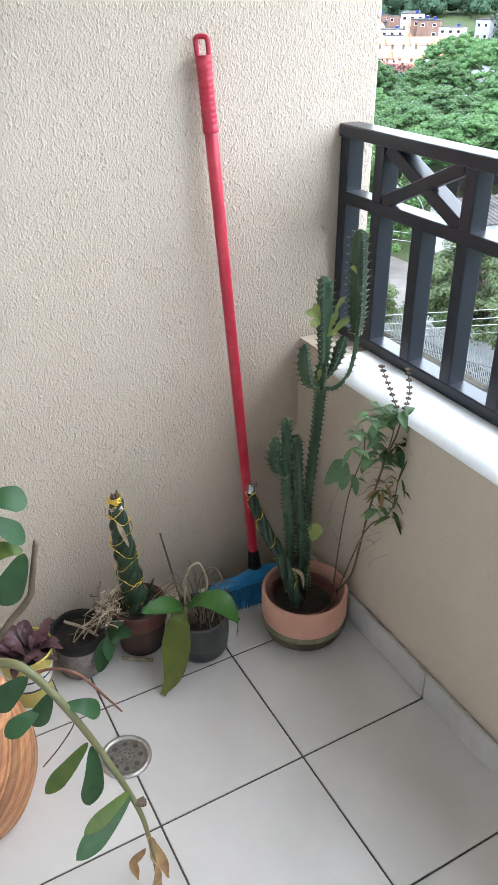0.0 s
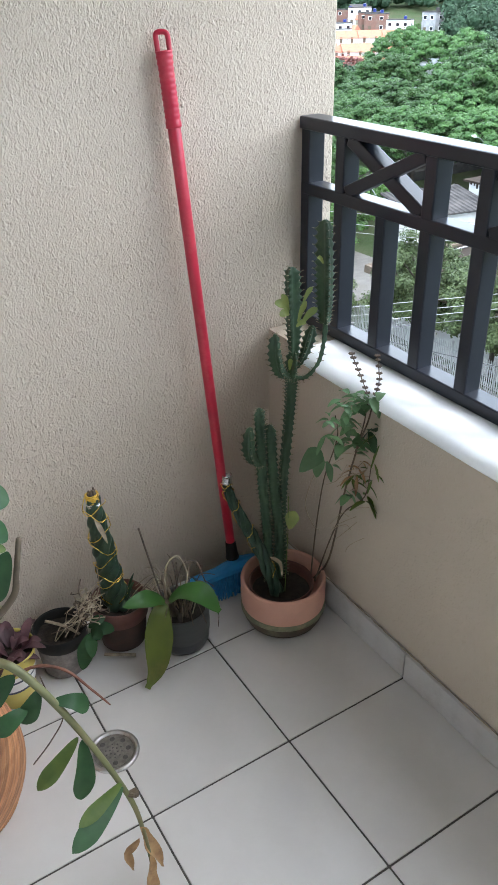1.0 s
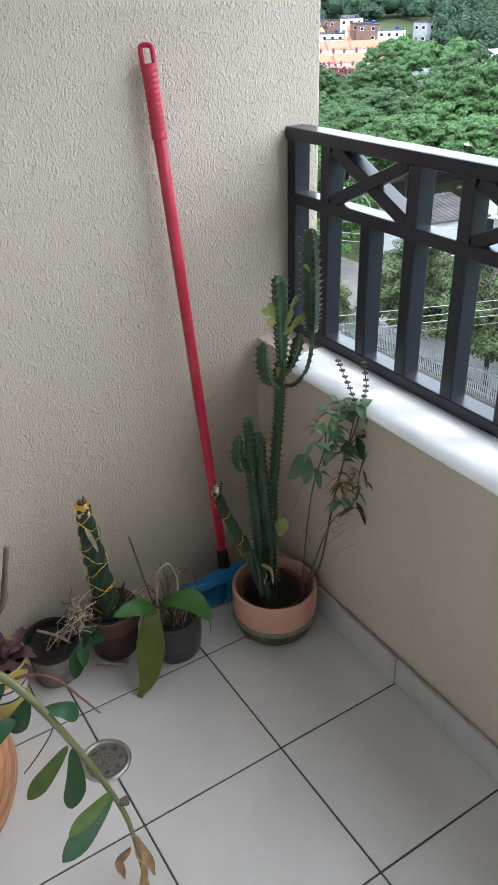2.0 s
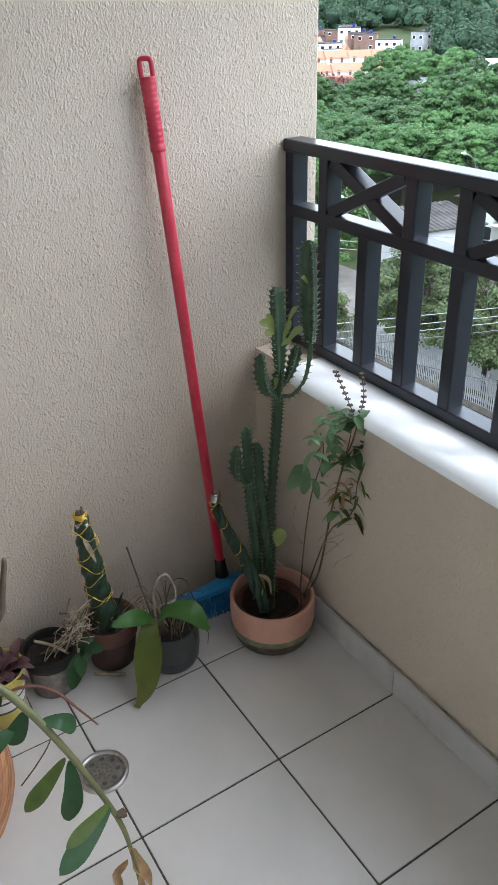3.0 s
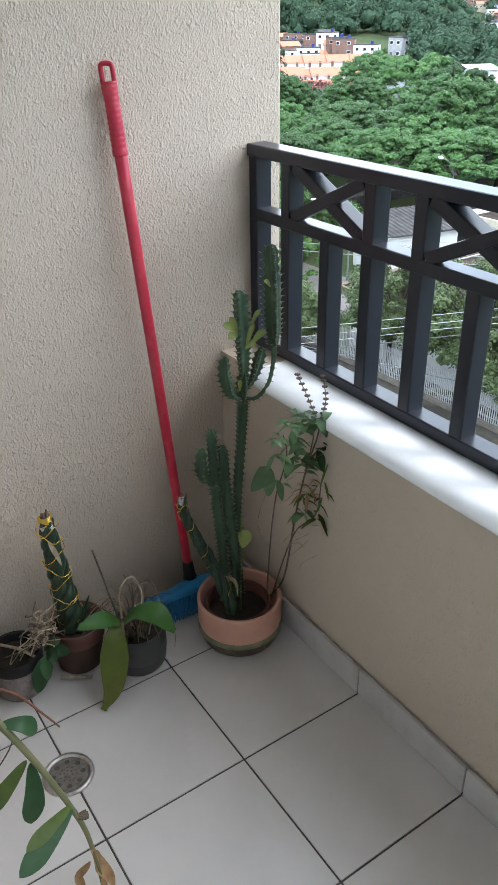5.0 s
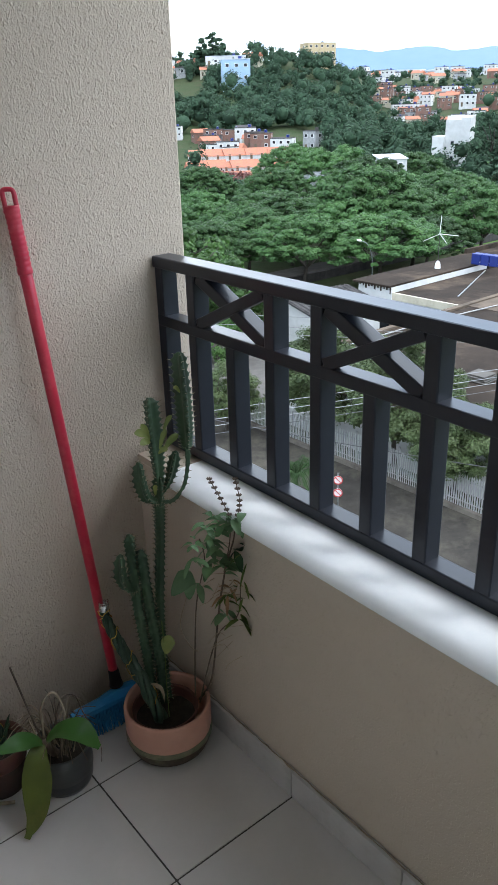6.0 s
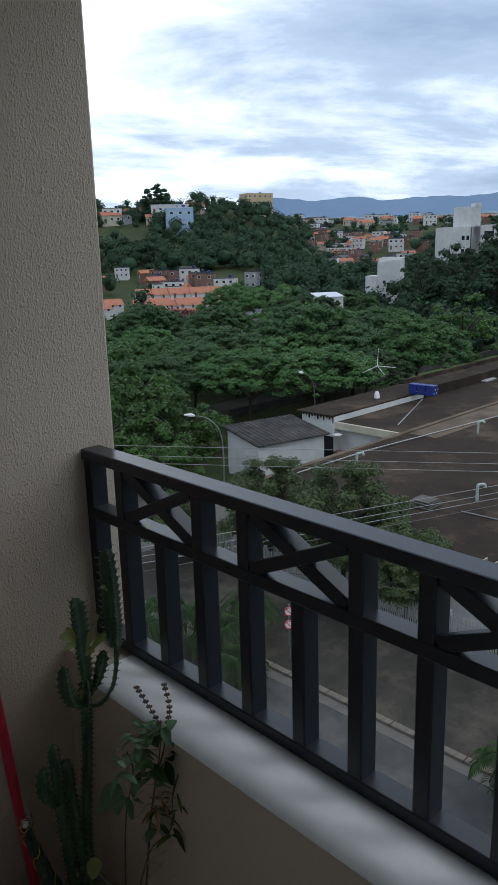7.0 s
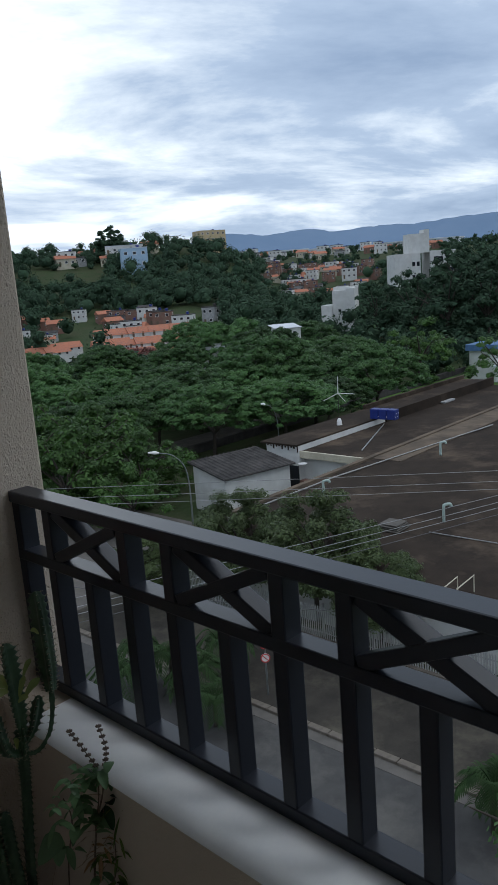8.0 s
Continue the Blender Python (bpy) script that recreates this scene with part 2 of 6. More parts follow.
M_DRY = mat("dry_root", (0.42, 0.35, 0.25), (0.25, 0.19, 0.13), scale=50, rough=0.85)
M_DRYDK = mat("dark_dry_twig", (0.085, 0.06, 0.045), (0.15, 0.11, 0.08), scale=50, rough=0.9)
M_REDTWIG = mat("reddish_twig", (0.22, 0.085, 0.05), (0.14, 0.06, 0.04), scale=30, rough=0.7)
M_GOLD = mat("gold_wire", (0.85, 0.60, 0.12), (0.75, 0.5, 0.1), scale=30, rough=0.28, metal=1.0)
M_SILVER = mat("silver_wire", (0.75, 0.75, 0.76), (0.6, 0.6, 0.6), scale=30, rough=0.25, metal=1.0)
M_STEEL = mat("worn_steel", (0.55, 0.54, 0.52), (0.42, 0.40, 0.38), scale=30, rough=0.36, metal=1.0, c3=(0.30, 0.27, 0.24), s3=40)
M_DRAIN = mat("tarnished_drain_plate", (0.27, 0.25, 0.225), (0.17, 0.155, 0.135), scale=70, rough=0.42, metal=0.7, c3=(0.10, 0.09, 0.08), s3=45, bump=0.0006, bscale=120)
M_HOLE = mat("dark_hole", (0.10, 0.095, 0.09), (0.05, 0.045, 0.04), scale=80, rough=0.8)
# outside
M_GROUND = mat("grassy_earth", (0.035, 0.055, 0.022), (0.055, 0.060, 0.032), scale=0.25, rough=1.0, c3=(0.035, 0.060, 0.024), s3=0.03, bump=0.15, bscale=1.5, spec=0.08)
M_PARK = mat("mown_grass", (0.085, 0.16, 0.04), (0.07, 0.13, 0.035), scale=0.5, rough=1.0, bump=0.05, bscale=6, spec=0.08)
M_ASPHALT = mat("asphalt", (0.075, 0.074, 0.072), (0.058, 0.057, 0.056), scale=1.2, rough=0.9, c3=(0.12, 0.115, 0.105), s3=0.25, bump=0.004, bscale=60, spec=0.08)
M_YARD = mat("worn_dark_paving", (0.052, 0.047, 0.040), (0.036, 0.033, 0.029), scale=0.9, rough=0.95, c3=(0.10, 0.09, 0.07), s3=0.3, bump=0.01, bscale=20, spec=0.08)
M_KERB = mat("pale_concrete_kerb", (0.17, 0.15, 0.125), (0.12, 0.105, 0.09), scale=2, rough=0.95, c3=(0.08, 0.07, 0.06), s3=1.2, spec=0.08)
M_PAVE = mat("concrete_pavement", (0.13, 0.12, 0.11), (0.10, 0.094, 0.086), scale=1.1, rough=0.95, c3=(0.11, 0.10, 0.085), s3=0.5, bump=0.005, bscale=30, spec=0.08)
M_ROOFDK = mat("stained_dark_roof", (0.026, 0.020, 0.016), (0.042, 0.032, 0.025), scale=0.5, rough=0.95, c3=(0.10, 0.074, 0.054), s3=0.22, bump=0.01, bscale=9, spec=0.08)
M_ROOFBR = mat("brown_screed_roof", (0.15, 0.115, 0.085), (0.10, 0.08, 0.062), scale=0.6, rough=0.95, c3=(0.06, 0.05, 0.042), s3=0.4, spec=0.08)
M_WHITEWALL = mat("whitewashed_wall", (0.60, 0.60, 0.585), (0.52, 0.52, 0.505), scale=0.8, rough=0.9, c3=(0.50, 0.49, 0.47), s3=0.6)
M_CREAM = mat("cream_wall", (0.50, 0.46, 0.36), (0.44, 0.40, 0.31), scale=0.8, rough=0.9, c3=(0.33, 0.29, 0.22), s3=0.5)
M_GREYWALL = mat("raw_grey_render", (0.36, 0.36, 0.36), (0.29, 0.29, 0.29), scale=0.8, rough=0.95, c3=(0.20, 0.20, 0.20), s3=0.4)
M_BRICKWALL = mat("bare_brick_wall", (0.22, 0.115, 0.085), (0.18, 0.10, 0.078), scale=1.2, rough=0.95, c3=(0.20, 0.15, 0.12), s3=0.4)
M_YELLOWWALL = mat("yellow_wall", (0.50, 0.39, 0.23), (0.45, 0.35, 0.21), scale=0.6, rough=0.9)
M_BLUEWALL = mat("pale_blue_wall", (0.34, 0.47, 0.60), (0.30, 0.42, 0.55), scale=0.6, rough=0.9)
M_TILEROOF = mat("orange_clay_tiles", (0.42, 0.155, 0.085), (0.33, 0.125, 0.075), scale=1.4, rough=0.9, c3=(0.21, 0.12, 0.095), s3=0.35)
M_CEMROOF = mat("grey_fibre_cement_roof", (0.075, 0.070, 0.068), (0.045, 0.043, 0.042), scale=1.0, rough=0.95, c3=(0.11, 0.10, 0.095), s3=0.4, spec=0.08)
M_GLASSDK = mat("dark_window_glass", (0.02, 0.024, 0.03), rough=0.12)
M_GALV = mat("galvanised_pole", (0.22, 0.24, 0.24), (0.18, 0.19, 0.19), scale=3, rough=0.5, metal=0.6)
M_FENCE = mat("white_fence_paint", (0.42, 0.42, 0.41), (0.34, 0.34, 0.33), scale=3, rough=0.6)
M_PIPE = mat("pale_green_pvc", (0.40, 0.50, 0.46), rough=0.5)
M_TANK = mat("blue_tank", (0.012, 0.03, 0.19), (0.01, 0.022, 0.15), scale=2, rough=0.4)
M_WIRE = mat("cable_sheath", (0.10, 0.10, 0.105), rough=0.5)
M_WIREPALE = mat("bare_aluminium_cable", (0.30, 0.30, 0.30), rough=0.4, metal=0.4)
M_SIGNRED = mat("sign_red", (0.50, 0.03, 0.03), rough=0.5)
M_TRUNK = mat("tree_bark", (0.060, 0.048, 0.038), (0.04, 0.032, 0.026), scale=4, rough=0.95, bump=0.03, bscale=12)
M_CROWN = leafy("tree_foliage", (0.060, 0.128, 0.036), (0.040, 0.094, 0.030), translucent=0.2, tint=0.42)
M_CROWNLT = leafy("bright_tree_foliage", (0.062, 0.128, 0.028), (0.042, 0.096, 0.024))
M_CROWNOL = leafy("olive_tree_foliage", (0.085, 0.115, 0.045), (0.062, 0.092, 0.036))
M_WOODS = leafy("far_wood_foliage", (0.030, 0.062, 0.036), (0.040, 0.074, 0.040), 0.9, 0.15)
M_FLOWER = leafy("reddish_shrub", (0.20, 0.065, 0.06), (0.12, 0.06, 0.045))
M_PALM = mat("palm_frond", (0.034, 0.066, 0.022), (0.022, 0.045, 0.016), scale=3, rough=0.75, translucent=0.12, spec=0.12)
# far hills: the blue haze of distance is put into the base colour
M_HILL = mat("haze_tinted_far_hills", (0.17, 0.24, 0.34), (0.15, 0.22, 0.32), scale=0.004, rough=1.0, spec=0.0)
M_SHED = mat("far_industrial_roof", (0.55, 0.57, 0.60), (0.45, 0.48, 0.52), scale=0.05, rough=0.7)
M_BLUESHED = mat("far_blue_roof", (0.08, 0.17, 0.33), rough=0.7)


# ---------------------------------------------------------------- mesh tools
class Shape:
    """Vertices and faces gathered for one mesh."""

    def __init__(self):
        self.v, self.f = [], []

    def add(self, verts, faces):
        o = len(self.v)
        self.v += [tuple(p) for p in verts]
        self.f += [tuple(i + o for i in q) for q in faces]
        return self

    def box(self, lo, hi, m=None):
        x0, y0, z0 = lo
        x1, y1, z1 = hi
        p = [Vector(q) for q in ((x0, y0, z0), (x1, y0, z0), (x1, y1, z0), (x0, y1, z0), (x0, y0, z1), (x1, y0, z1), (x1, y1, z1), (x0, y1, z1))]
        if m is not None:
            p = [m @ q for q in p]
        return self.add(p, [(0, 3, 2, 1), (4, 5, 6, 7), (0, 1, 5, 4), (1, 2, 6, 5), (2, 3, 7, 6), (3, 0, 4, 7)])

    def cbox(self, lo, hi, c=0.003, m=None):
        """A box with chamfered edges."""
        bm = bmesh.new()
        size = [h - l for l, h in zip(lo, hi)]
        mid = [(h + l) / 2 for l, h in zip(lo, hi)]
        bmesh.ops.create_cube(bm, size=1.0, matrix=Matrix.LocRotScale(mid, None, size))
        bmesh.ops.bevel(bm, geom=bm.edges[:], offset=min(c, min(size) * 0.45), segments=2, profile=0.5, affect="EDGES")
        bm.verts.index_update()
        vs = [(m @ q.co) if m is not None else q.co.copy() for q in bm.verts]
        fs = [[q.index for q in f.verts] for f in bm.faces]
        bm.free()
        return self.add(vs, fs)

    def tube(self, pts, radii, n=8, caps=True, lobes=0, depth=0.0, twist=0.0):
        """A tube along pts. lobes, depth: a ribbed section."""
        pts = [Vector(p) for p in pts]
        if isinstance(radii, (int, float)):
            radii = [radii] * len(pts)
        t0 = (pts[1] - pts[0]).normalized()
        a = t0.orthogonal().normalized()
        rings, verts = len(pts), []
        for i, p in enumerate(pts):
            t = (pts[min(i + 1, rings - 1)] - pts[max(i - 1, 0)]).normalized()
            a = (a - t * a.dot(t)).normalized()
            b = t.cross(a)
            for k in range(n):
                g = 2 * math.pi * k / n + twist * i
                r = radii[i] * (1 - depth * (0.5 - 0.5 * math.cos(lobes * g - lobes * twist * i)) if lobes else 1)
                verts.append(p + (a * math.cos(g) + b * math.sin(g)) * r)
        faces = [(i * n + k, i * n + (k + 1) % n, (i + 1) * n + (k + 1) % n, (i + 1) * n + k) for i in range(rings - 1) for k in range(n)]
        if caps:
            faces += [tuple(reversed(range(n))), tuple(range((rings - 1) * n, rings * n))]
        return self.add(verts, faces)

    def lathe(self, profile, centre=(0, 0, 0), n=40, squash=0.0):
        """A turned shape from (radius, height) pairs."""
        verts = []
        for r, z in profile:
            for k in range(n):
                g = 2 * math.pi * k / n
                q = 1 + squash * math.sin(3 * g + z * 40)
                verts.append((centre[0] + r * q * math.cos(g), centre[1] + r * q * math.sin(g), centre[2] + z))
        m = len(profile)
        faces = [(i * n + k, i * n + (k + 1) % n, (i + 1) * n + (k + 1) % n, (i + 1) * n + k) for i in range(m - 1) for k in range(n)]
        return self.add(verts, faces)

    def disc(self, centre, r, n=32, bumps=0.0):
        cx, cy, cz = centre
        verts = [(cx, cy, cz + bumps)]
        faces = []
        rings = 5
        for j in range(1, rings + 1):
            for k in range(n):
                g = 2 * math.pi * k / n
                z = cz + bumps * noise.noise(Vector((cx * 9 + j * 3.1, k * 1.7, 0.3)))
                verts.append((cx + r * j / rings * math.cos(g), cy + r * j / rings * math.sin(g), z))
        for k in range(n):
            faces.append((0, 1 + k, 1 + (k + 1) % n))
            for j in range(rings - 1):
                o = 1 + j * n
                faces.append((o + k, o + n + k, o + n + (k + 1) % n, o + (k + 1) % n))
        return self.add(verts, faces)

    def leaf(self, spine, width, up=(0, 0, 1), fold=0.25, peak=0.5, tip=0.0, wave=0.0):
        """A leaf blade along spine, widest at peak, folded along its midrib."""
        pts = smooth_line(spine, 7)
        n = len(pts) - 1
        up = Vector(up)
        verts = []
        for i, p in enumerate(pts):
            u = i / n
            t = (pts[min(i + 1, n)] - pts[max(i - 1, 0)]).normalized()
            s = t.cross(up)
            s = s.normalized() if s.length > 1e-4 else t.orthogonal().normalized()
            nn = s.cross(t).normalized()
            w = (u / peak) ** 0.6 if u < peak else max(0.0, 1 - ((u - peak) / (1 - peak)) ** 1.8) ** 0.95
            w = width * 0.5 * max(w, tip if u > 0.5 else 0.06)
            rip = wave * width * math.sin(u * 11)
            for k in (-1, -0.5, 0, 0.5, 1):
                verts.append(p + s * w * k + nn * (abs(k) ** 1.3 * fold * w + rip * k * k))
        faces = [(i * 5 + k, i * 5 + k + 1, i * 5 + k + 6, i * 5 + k + 5) for i in range(n) for k in range(4)]
        return self.add(verts, faces)


def smooth_line(pts, k=5):
    """A smooth curve through pts, with k steps a span."""
    pts = [Vector(p) for p in pts]
    if len(pts) < 3:
        return [pts[0].lerp(pts[-1], i / k) for i in range(k + 1)]
    out = []
    for i in range(len(pts) - 1):
        p0, p1, p2, p3 = pts[max(i - 1, 0)], pts[i], pts[i + 1], pts[min(i + 2, len(pts) - 1)]
        for j in range(k):
            t = j / k
            out.append(0.5 * ((2 * p1) + (p2 - p0) * t + (2 * p0 - 5 * p1 + 4 * p2 - p3) * t * t + (3 * p1 - p0 - 3 * p2 + p3) * t ** 3))
    return out + [pts[-1]]


def ramp(values, n):
    """n values along a polyline of values."""
    return [float(np.interp(i / (n - 1), np.linspace(0, 1, len(values)), values)) for i in range(n)]


def make(name, shape, material, smooth=False):
    me = bpy.data.meshes.new(name)
    me.from_pydata([tuple(p) for p in shape.v], [], shape.f)
    me.materials.append(material)
    if smooth:
        me.polygons.foreach_set("use_smooth", [True] * len(me.polygons))
    me.update()
    return me


def whole(name, shape, material, label="", category="", kind="", group="", smooth=False):
    """A thing of one mesh."""
    return tagged(new(name, make(name, shape, material, smooth)), label, category, group, kind)


def empty(name, place, label, category, group="", kind=""):
    """A thing of parts: an Empty at its base."""
    ob = new(name)
    ob.location = place
    ob.empty_display_size = 0.05
    return tagged(ob, label, category, group, kind)


def part(name, shape, material, parent, label="", smooth=False, place=None, data=None):
    """One part under a thing; the shape is in the world's metres unless place is given."""
    ob = new(name, data if data is not None else make(name, shape, material, smooth))
    ob.parent = parent
    root = Vector((0, 0, 0))
    q = parent
    while q is not None:
        root += q.location
        q = q.parent
    ob.location = (Vector(place) if place is not None else Vector((0, 0, 0))) - root
    if label:
        ob["label"] = label
    return ob


def set_of(shape_fn):
    s = Shape()
    shape_fn(s)
    return s

# ---------------------------------------------------------------- balcony: the structure
T = 0.337          # tile pitch
WY = 0.607         # face of the end wall
PX = 0.009         # inner face of the parapet
CEIL = 2.42
SILL_END = 0.450   # the marble stops short of the end wall; stucco fills the rest
BACK = -1.62       # house wall behind the camera
END = -3.1

slab = whole("balcony_slab", Shape().box((BACK, END, -0.16), (0.140, WY + 0.16, -0.012)), M_PLASTER, "painted concrete balcony slab", "slab", "structure")
floor = whole("floor", Shape().box((BACK, END, -0.012), (PX, WY, -0.0025)), M_GROUT, "ceramic tiled balcony floor with dark dirty joints", "floor", "structure")
def end_wall(s):
    sec = [(BACK - 0.2, WY), (0.192, WY), (0.198, WY + 0.006), (0.198, WY + 0.16), (BACK - 0.2, WY + 0.16)]
    s.add([(x, y, z) for z in (-0.012, CEIL + 0.3) for x, y in sec], [(k, (k + 1) % 5, 5 + (k + 1) % 5, 5 + k) for k in range(5)] + [(4, 3, 2, 1, 0), (5, 6, 7, 8, 9)])


wall_north = whole("wall_north", set_of(end_wall), M_STUCCO, "beige rough-cast stucco wall", "wall", "structure")
wall_parapet = whole("wall_parapet", Shape().box((PX, END, -0.012), (0.140, WY, 0.678)).box((PX + 0.001, SILL_END, 0.678), (0.156, WY, 0.697)), M_STUCCO2, "beige stucco parapet wall below the railing", "wall", "structure")
# unseen closing walls, added in white so that they bounce fill light
wall_south = whole("wall_south", Shape().box((BACK - 0.2, END - 0.16, -0.012), (0.196, END, CEIL + 0.3)), M_PLASTER, "unseen end wall, white to bounce fill light", "wall", "structure")
wall_west = whole("wall_west", Shape().box((BACK - 0.2, END, -0.012), (BACK, WY, CEIL)), M_PLASTER, "unseen house wall, white to bounce fill light", "wall", "structure")
# unseen ceiling, set low and carried past the railing to cut high sky light
ceiling = whole("ceiling", Shape().box((BACK - 0.2, END, CEIL), (0.36, WY, CEIL + 0.15)), M_PLASTER, "unseen white plaster ceiling that cuts high sky light", "ceiling", "structure")

# sill with a rounded nose
def sill_section(s):
    # broad bullnose towards the balcony, flat back edge outside
    sec = [(-0.008, 0.678), (-0.0175, 0.6785), (-0.0225, 0.6812), (-0.0245, 0.6855), (-0.0225, 0.691), (-0.0165, 0.6962), (-0.007, 0.6998), (0.008, 0.7016), (0.030, 0.702), (0.148, 0.702), (0.156, 0.697), (0.156, 0.678)]
    n = len(sec)
    ys = (END, SILL_END - 0.0005)
    s.add([(x, y, z) for y in ys for x, z in sec], [(i, (i + 1) % n, n + (i + 1) % n, n + i) for i in range(n)] + [tuple(range(n)), tuple(reversed(range(n, 2 * n)))])


sill = whole("window_sill", set_of(sill_section), M_MARBLE, "white polished marble sill capping the parapet", "sill", "structure", smooth=True)

# skirting of cut tiles along the parapet
skirt = empty("baseboard", (0, 0, 0), "grey glazed tile skirting along the parapet foot", "baseboard", kind="structure")
sk_mesh = make("skirting_piece", Shape().cbox((-0.005, -T + 0.0015, 0), (PX, -0.0015, 0.081), 0.002), M_SKIRT)
part("skirting_tile", Shape().cbox((-0.005, T + 0.0015, 0), (PX, WY - 0.002, 0.081), 0.002), M_SKIRT, skirt)
for i in range(9):
    part("skirting_tile", None, None, skirt, place=(0, T * (1 - i), 0), data=sk_mesh)
# crumbly dirt on the skirting's upper edge
def dirt(s):
    pts = [(0.003 + 0.003 * noise.noise(Vector((i * 0.7, 2, 0))), WY - 0.01 - i * 0.02, 0.0825 + 0.002 * noise.noise(Vector((i * 0.9, 0, 5)))) for i in range(130)]
    s.tube(pts, [0.0016 + 0.0022 * noise.noise(Vector((i * 0.5, 9, 1))) for i in range(130)], 5)


whole("dirt_line", set_of(dirt), M_DIRT, "crumbly dark dirt along the top of the skirting", "dirt", "structure")

# ---------------------------------------------------------------- railing
railing = empty("balcony_railing", (0.124, -1.2, 0.702), "black painted steel balcony railing with crossed braces", "railing")
RX0, RX1 = 0.101, 0.149
RW = 0.032
TOP0, TOP1 = 1.167, 1.195
MID0, MID1 = 1.023, 1.051
BOT0, BOT1 = 0.702, 0.731
part("top_rail", Shape().cbox((RX0 - 0.004, END, TOP0), (RX1 + 0.004, WY, TOP1), 0.004), M_RAIL, railing)
part("middle_rail", Shape().cbox((RX0 + 0.001, END, MID0), (RX1 - 0.001, WY - 0.002, MID1), 0.003), M_RAIL, railing)
part("bottom_rail", Shape().cbox((RX0, END, BOT0), (RX1, WY - 0.002, BOT1), 0.003), M_RAIL, railing)
P0 = 0.477        # the second upright; the first stands against the wall
STEP = 0.1397
post_mesh = make("post", Shape().cbox((RX0 + 0.002, -RW, BOT1 - 0.004), (RX1 - 0.002, 0, TOP0 + 0.004), 0.003), M_RAIL)
short_mesh = make("short_post", Shape().cbox((RX0 + 0.002, -RW, BOT1 - 0.004), (RX1 - 0.002, 0, MID0 + 0.004), 0.003), M_RAIL)
bay = 2 * STEP - RW
rise = TOP0 - MID1
ang = math.atan2(rise, bay)
blen = math.hypot(rise, bay) - 0.01
brace_a = make("brace", Shape().cbox((RX0 + 0.003, -blen / 2, -0.0135), (RX0 + 0.024, blen / 2, 0.0135), 0.003, pose(0, 0, 0, -math.degrees(ang))), M_RAIL)
brace_b = make("brace", Shape().cbox((RX0 + 0.006, -blen / 2, -0.015), (RX1 - 0.003, blen / 2, 0.015), 0.003, pose(0, 0, 0, math.degrees(ang))), M_RAIL)
for i in range(27):
    y = P0 - (i - 1) * STEP if i else WY - 0.001
    if y - RW < END:
        break
    if i % 3 == 2:
        part("short_post", None, None, railing, place=(0, y - 0.004, 0), data=short_mesh)
        mid_y = y - RW / 2
        part("brace", None, None, railing, place=(0, mid_y, (MID1 + TOP0) / 2), data=brace_a)
        part("brace", None, None, railing, place=(0, mid_y, (MID1 + TOP0) / 2), data=brace_b)
    else:
        part("post", None, None, railing, place=(0, y, 0), data=post_mesh)

# ---------------------------------------------------------------- floor drain
drain = empty("floor_drain", (-0.679, 0.187, 0.0), "round worn steel floor drain with round holes", "drain")
part("ring", Shape().lathe([(0.045, 0.001), (0.046, 0.004), (0.050, 0.0055), (0.054, 0.005), (0.057, 0.0015), (0.057, -0.001)], (-0.679, 0.187, 0), 48), M_STEEL, drain, smooth=True)
part("grate", Shape().lathe([(0.0, 0.0015), (0.02, 0.0014), (0.046, 0.001)], (-0.679, 0.187, 0), 48), M_DRAIN, drain, smooth=True)
for ring, count, r in ((0.009, 6, 0.0022), (0.018, 10, 0.002), (0.032, 8, 0.0058)):
    for k in range(count):
        g = 2 * math.pi * k / count + ring * 40
        c = (-0.679 + ring * math.cos(g), 0.187 + ring * math.sin(g), 0.0018)
        part("hole", Shape().disc(c, r, 14), M_HOLE, drain)

# ---------------------------------------------------------------- broom leaning on the wall
broom = empty("broom", (-0.20, 0.50, 0.0), "red-handled broom with blue plastic head leaning on the wall", "broom")
b_top, b_foot = Vector((-0.247, 0.586, 1.386)), Vector((-0.178, 0.515, 0.152))
axis = (b_top - b_foot).normalized()
part("handle", Shape().tube([b_foot + axis * d for d in (0, 0.002, 0.5, 1.064, 1.070)], [0.0115, 0.0125, 0.0128, 0.0138, 0.012], 20), M_RED, broom, smooth=True)
# moulded grip with rings and a hanging eye
gp, gr = [], []
for i in range(40):
    d = 1.03 + i * 0.0036
    gp.append(b_foot + axis * (d + 0.026))
    gr.append((0.0165 if i < 3 else 0.0152 + 0.0012 * (i % 3 == 0)) * (1.0 if i < 30 else 1.0 + 0.012 * (i - 30)))
grip = part("grip", Shape().tube(gp, gr, 18), M_RED, broom, "red ribbed plastic grip", smooth=True)
e0 = b_foot + axis * 1.197
side = Vector((0.80, -0.60, 0)).normalized()
loop = [e0 + side * (0.0118 * sx) + axis * (0.001 + h) for sx, h in ((-1, -0.006), (-1, 0.010), (-1, 0.022), (-0.8, 0.029), (0, 0.031), (0.8, 0.029), (1, 0.022), (1, 0.010), (1, -0.006))]
part("eye", Shape().tube(smooth_line(loop, 4), 0.0052, 10), M_RED, grip, smooth=True)
s_foot = b_foot - axis * 0.050
part("socket", Shape().tube([s_foot, s_foot + axis * 0.012, s_foot + axis * 0.045, b_foot + axis * 0.004], [0.019, 0.0165, 0.0145, 0.0135], 18), M_BLACK, broom, "black plastic screw socket", smooth=True)
h_dir = Vector((1.0, -0.04, 0)).normalized()
h_m = Matrix.Translation((-0.170, 0.503, 0)) @ Matrix(((h_dir.x, -h_dir.y, 0, 0), (h_dir.y, h_dir.x, 0, 0), (0, 0, 1, 0), (0, 0, 0, 1)))
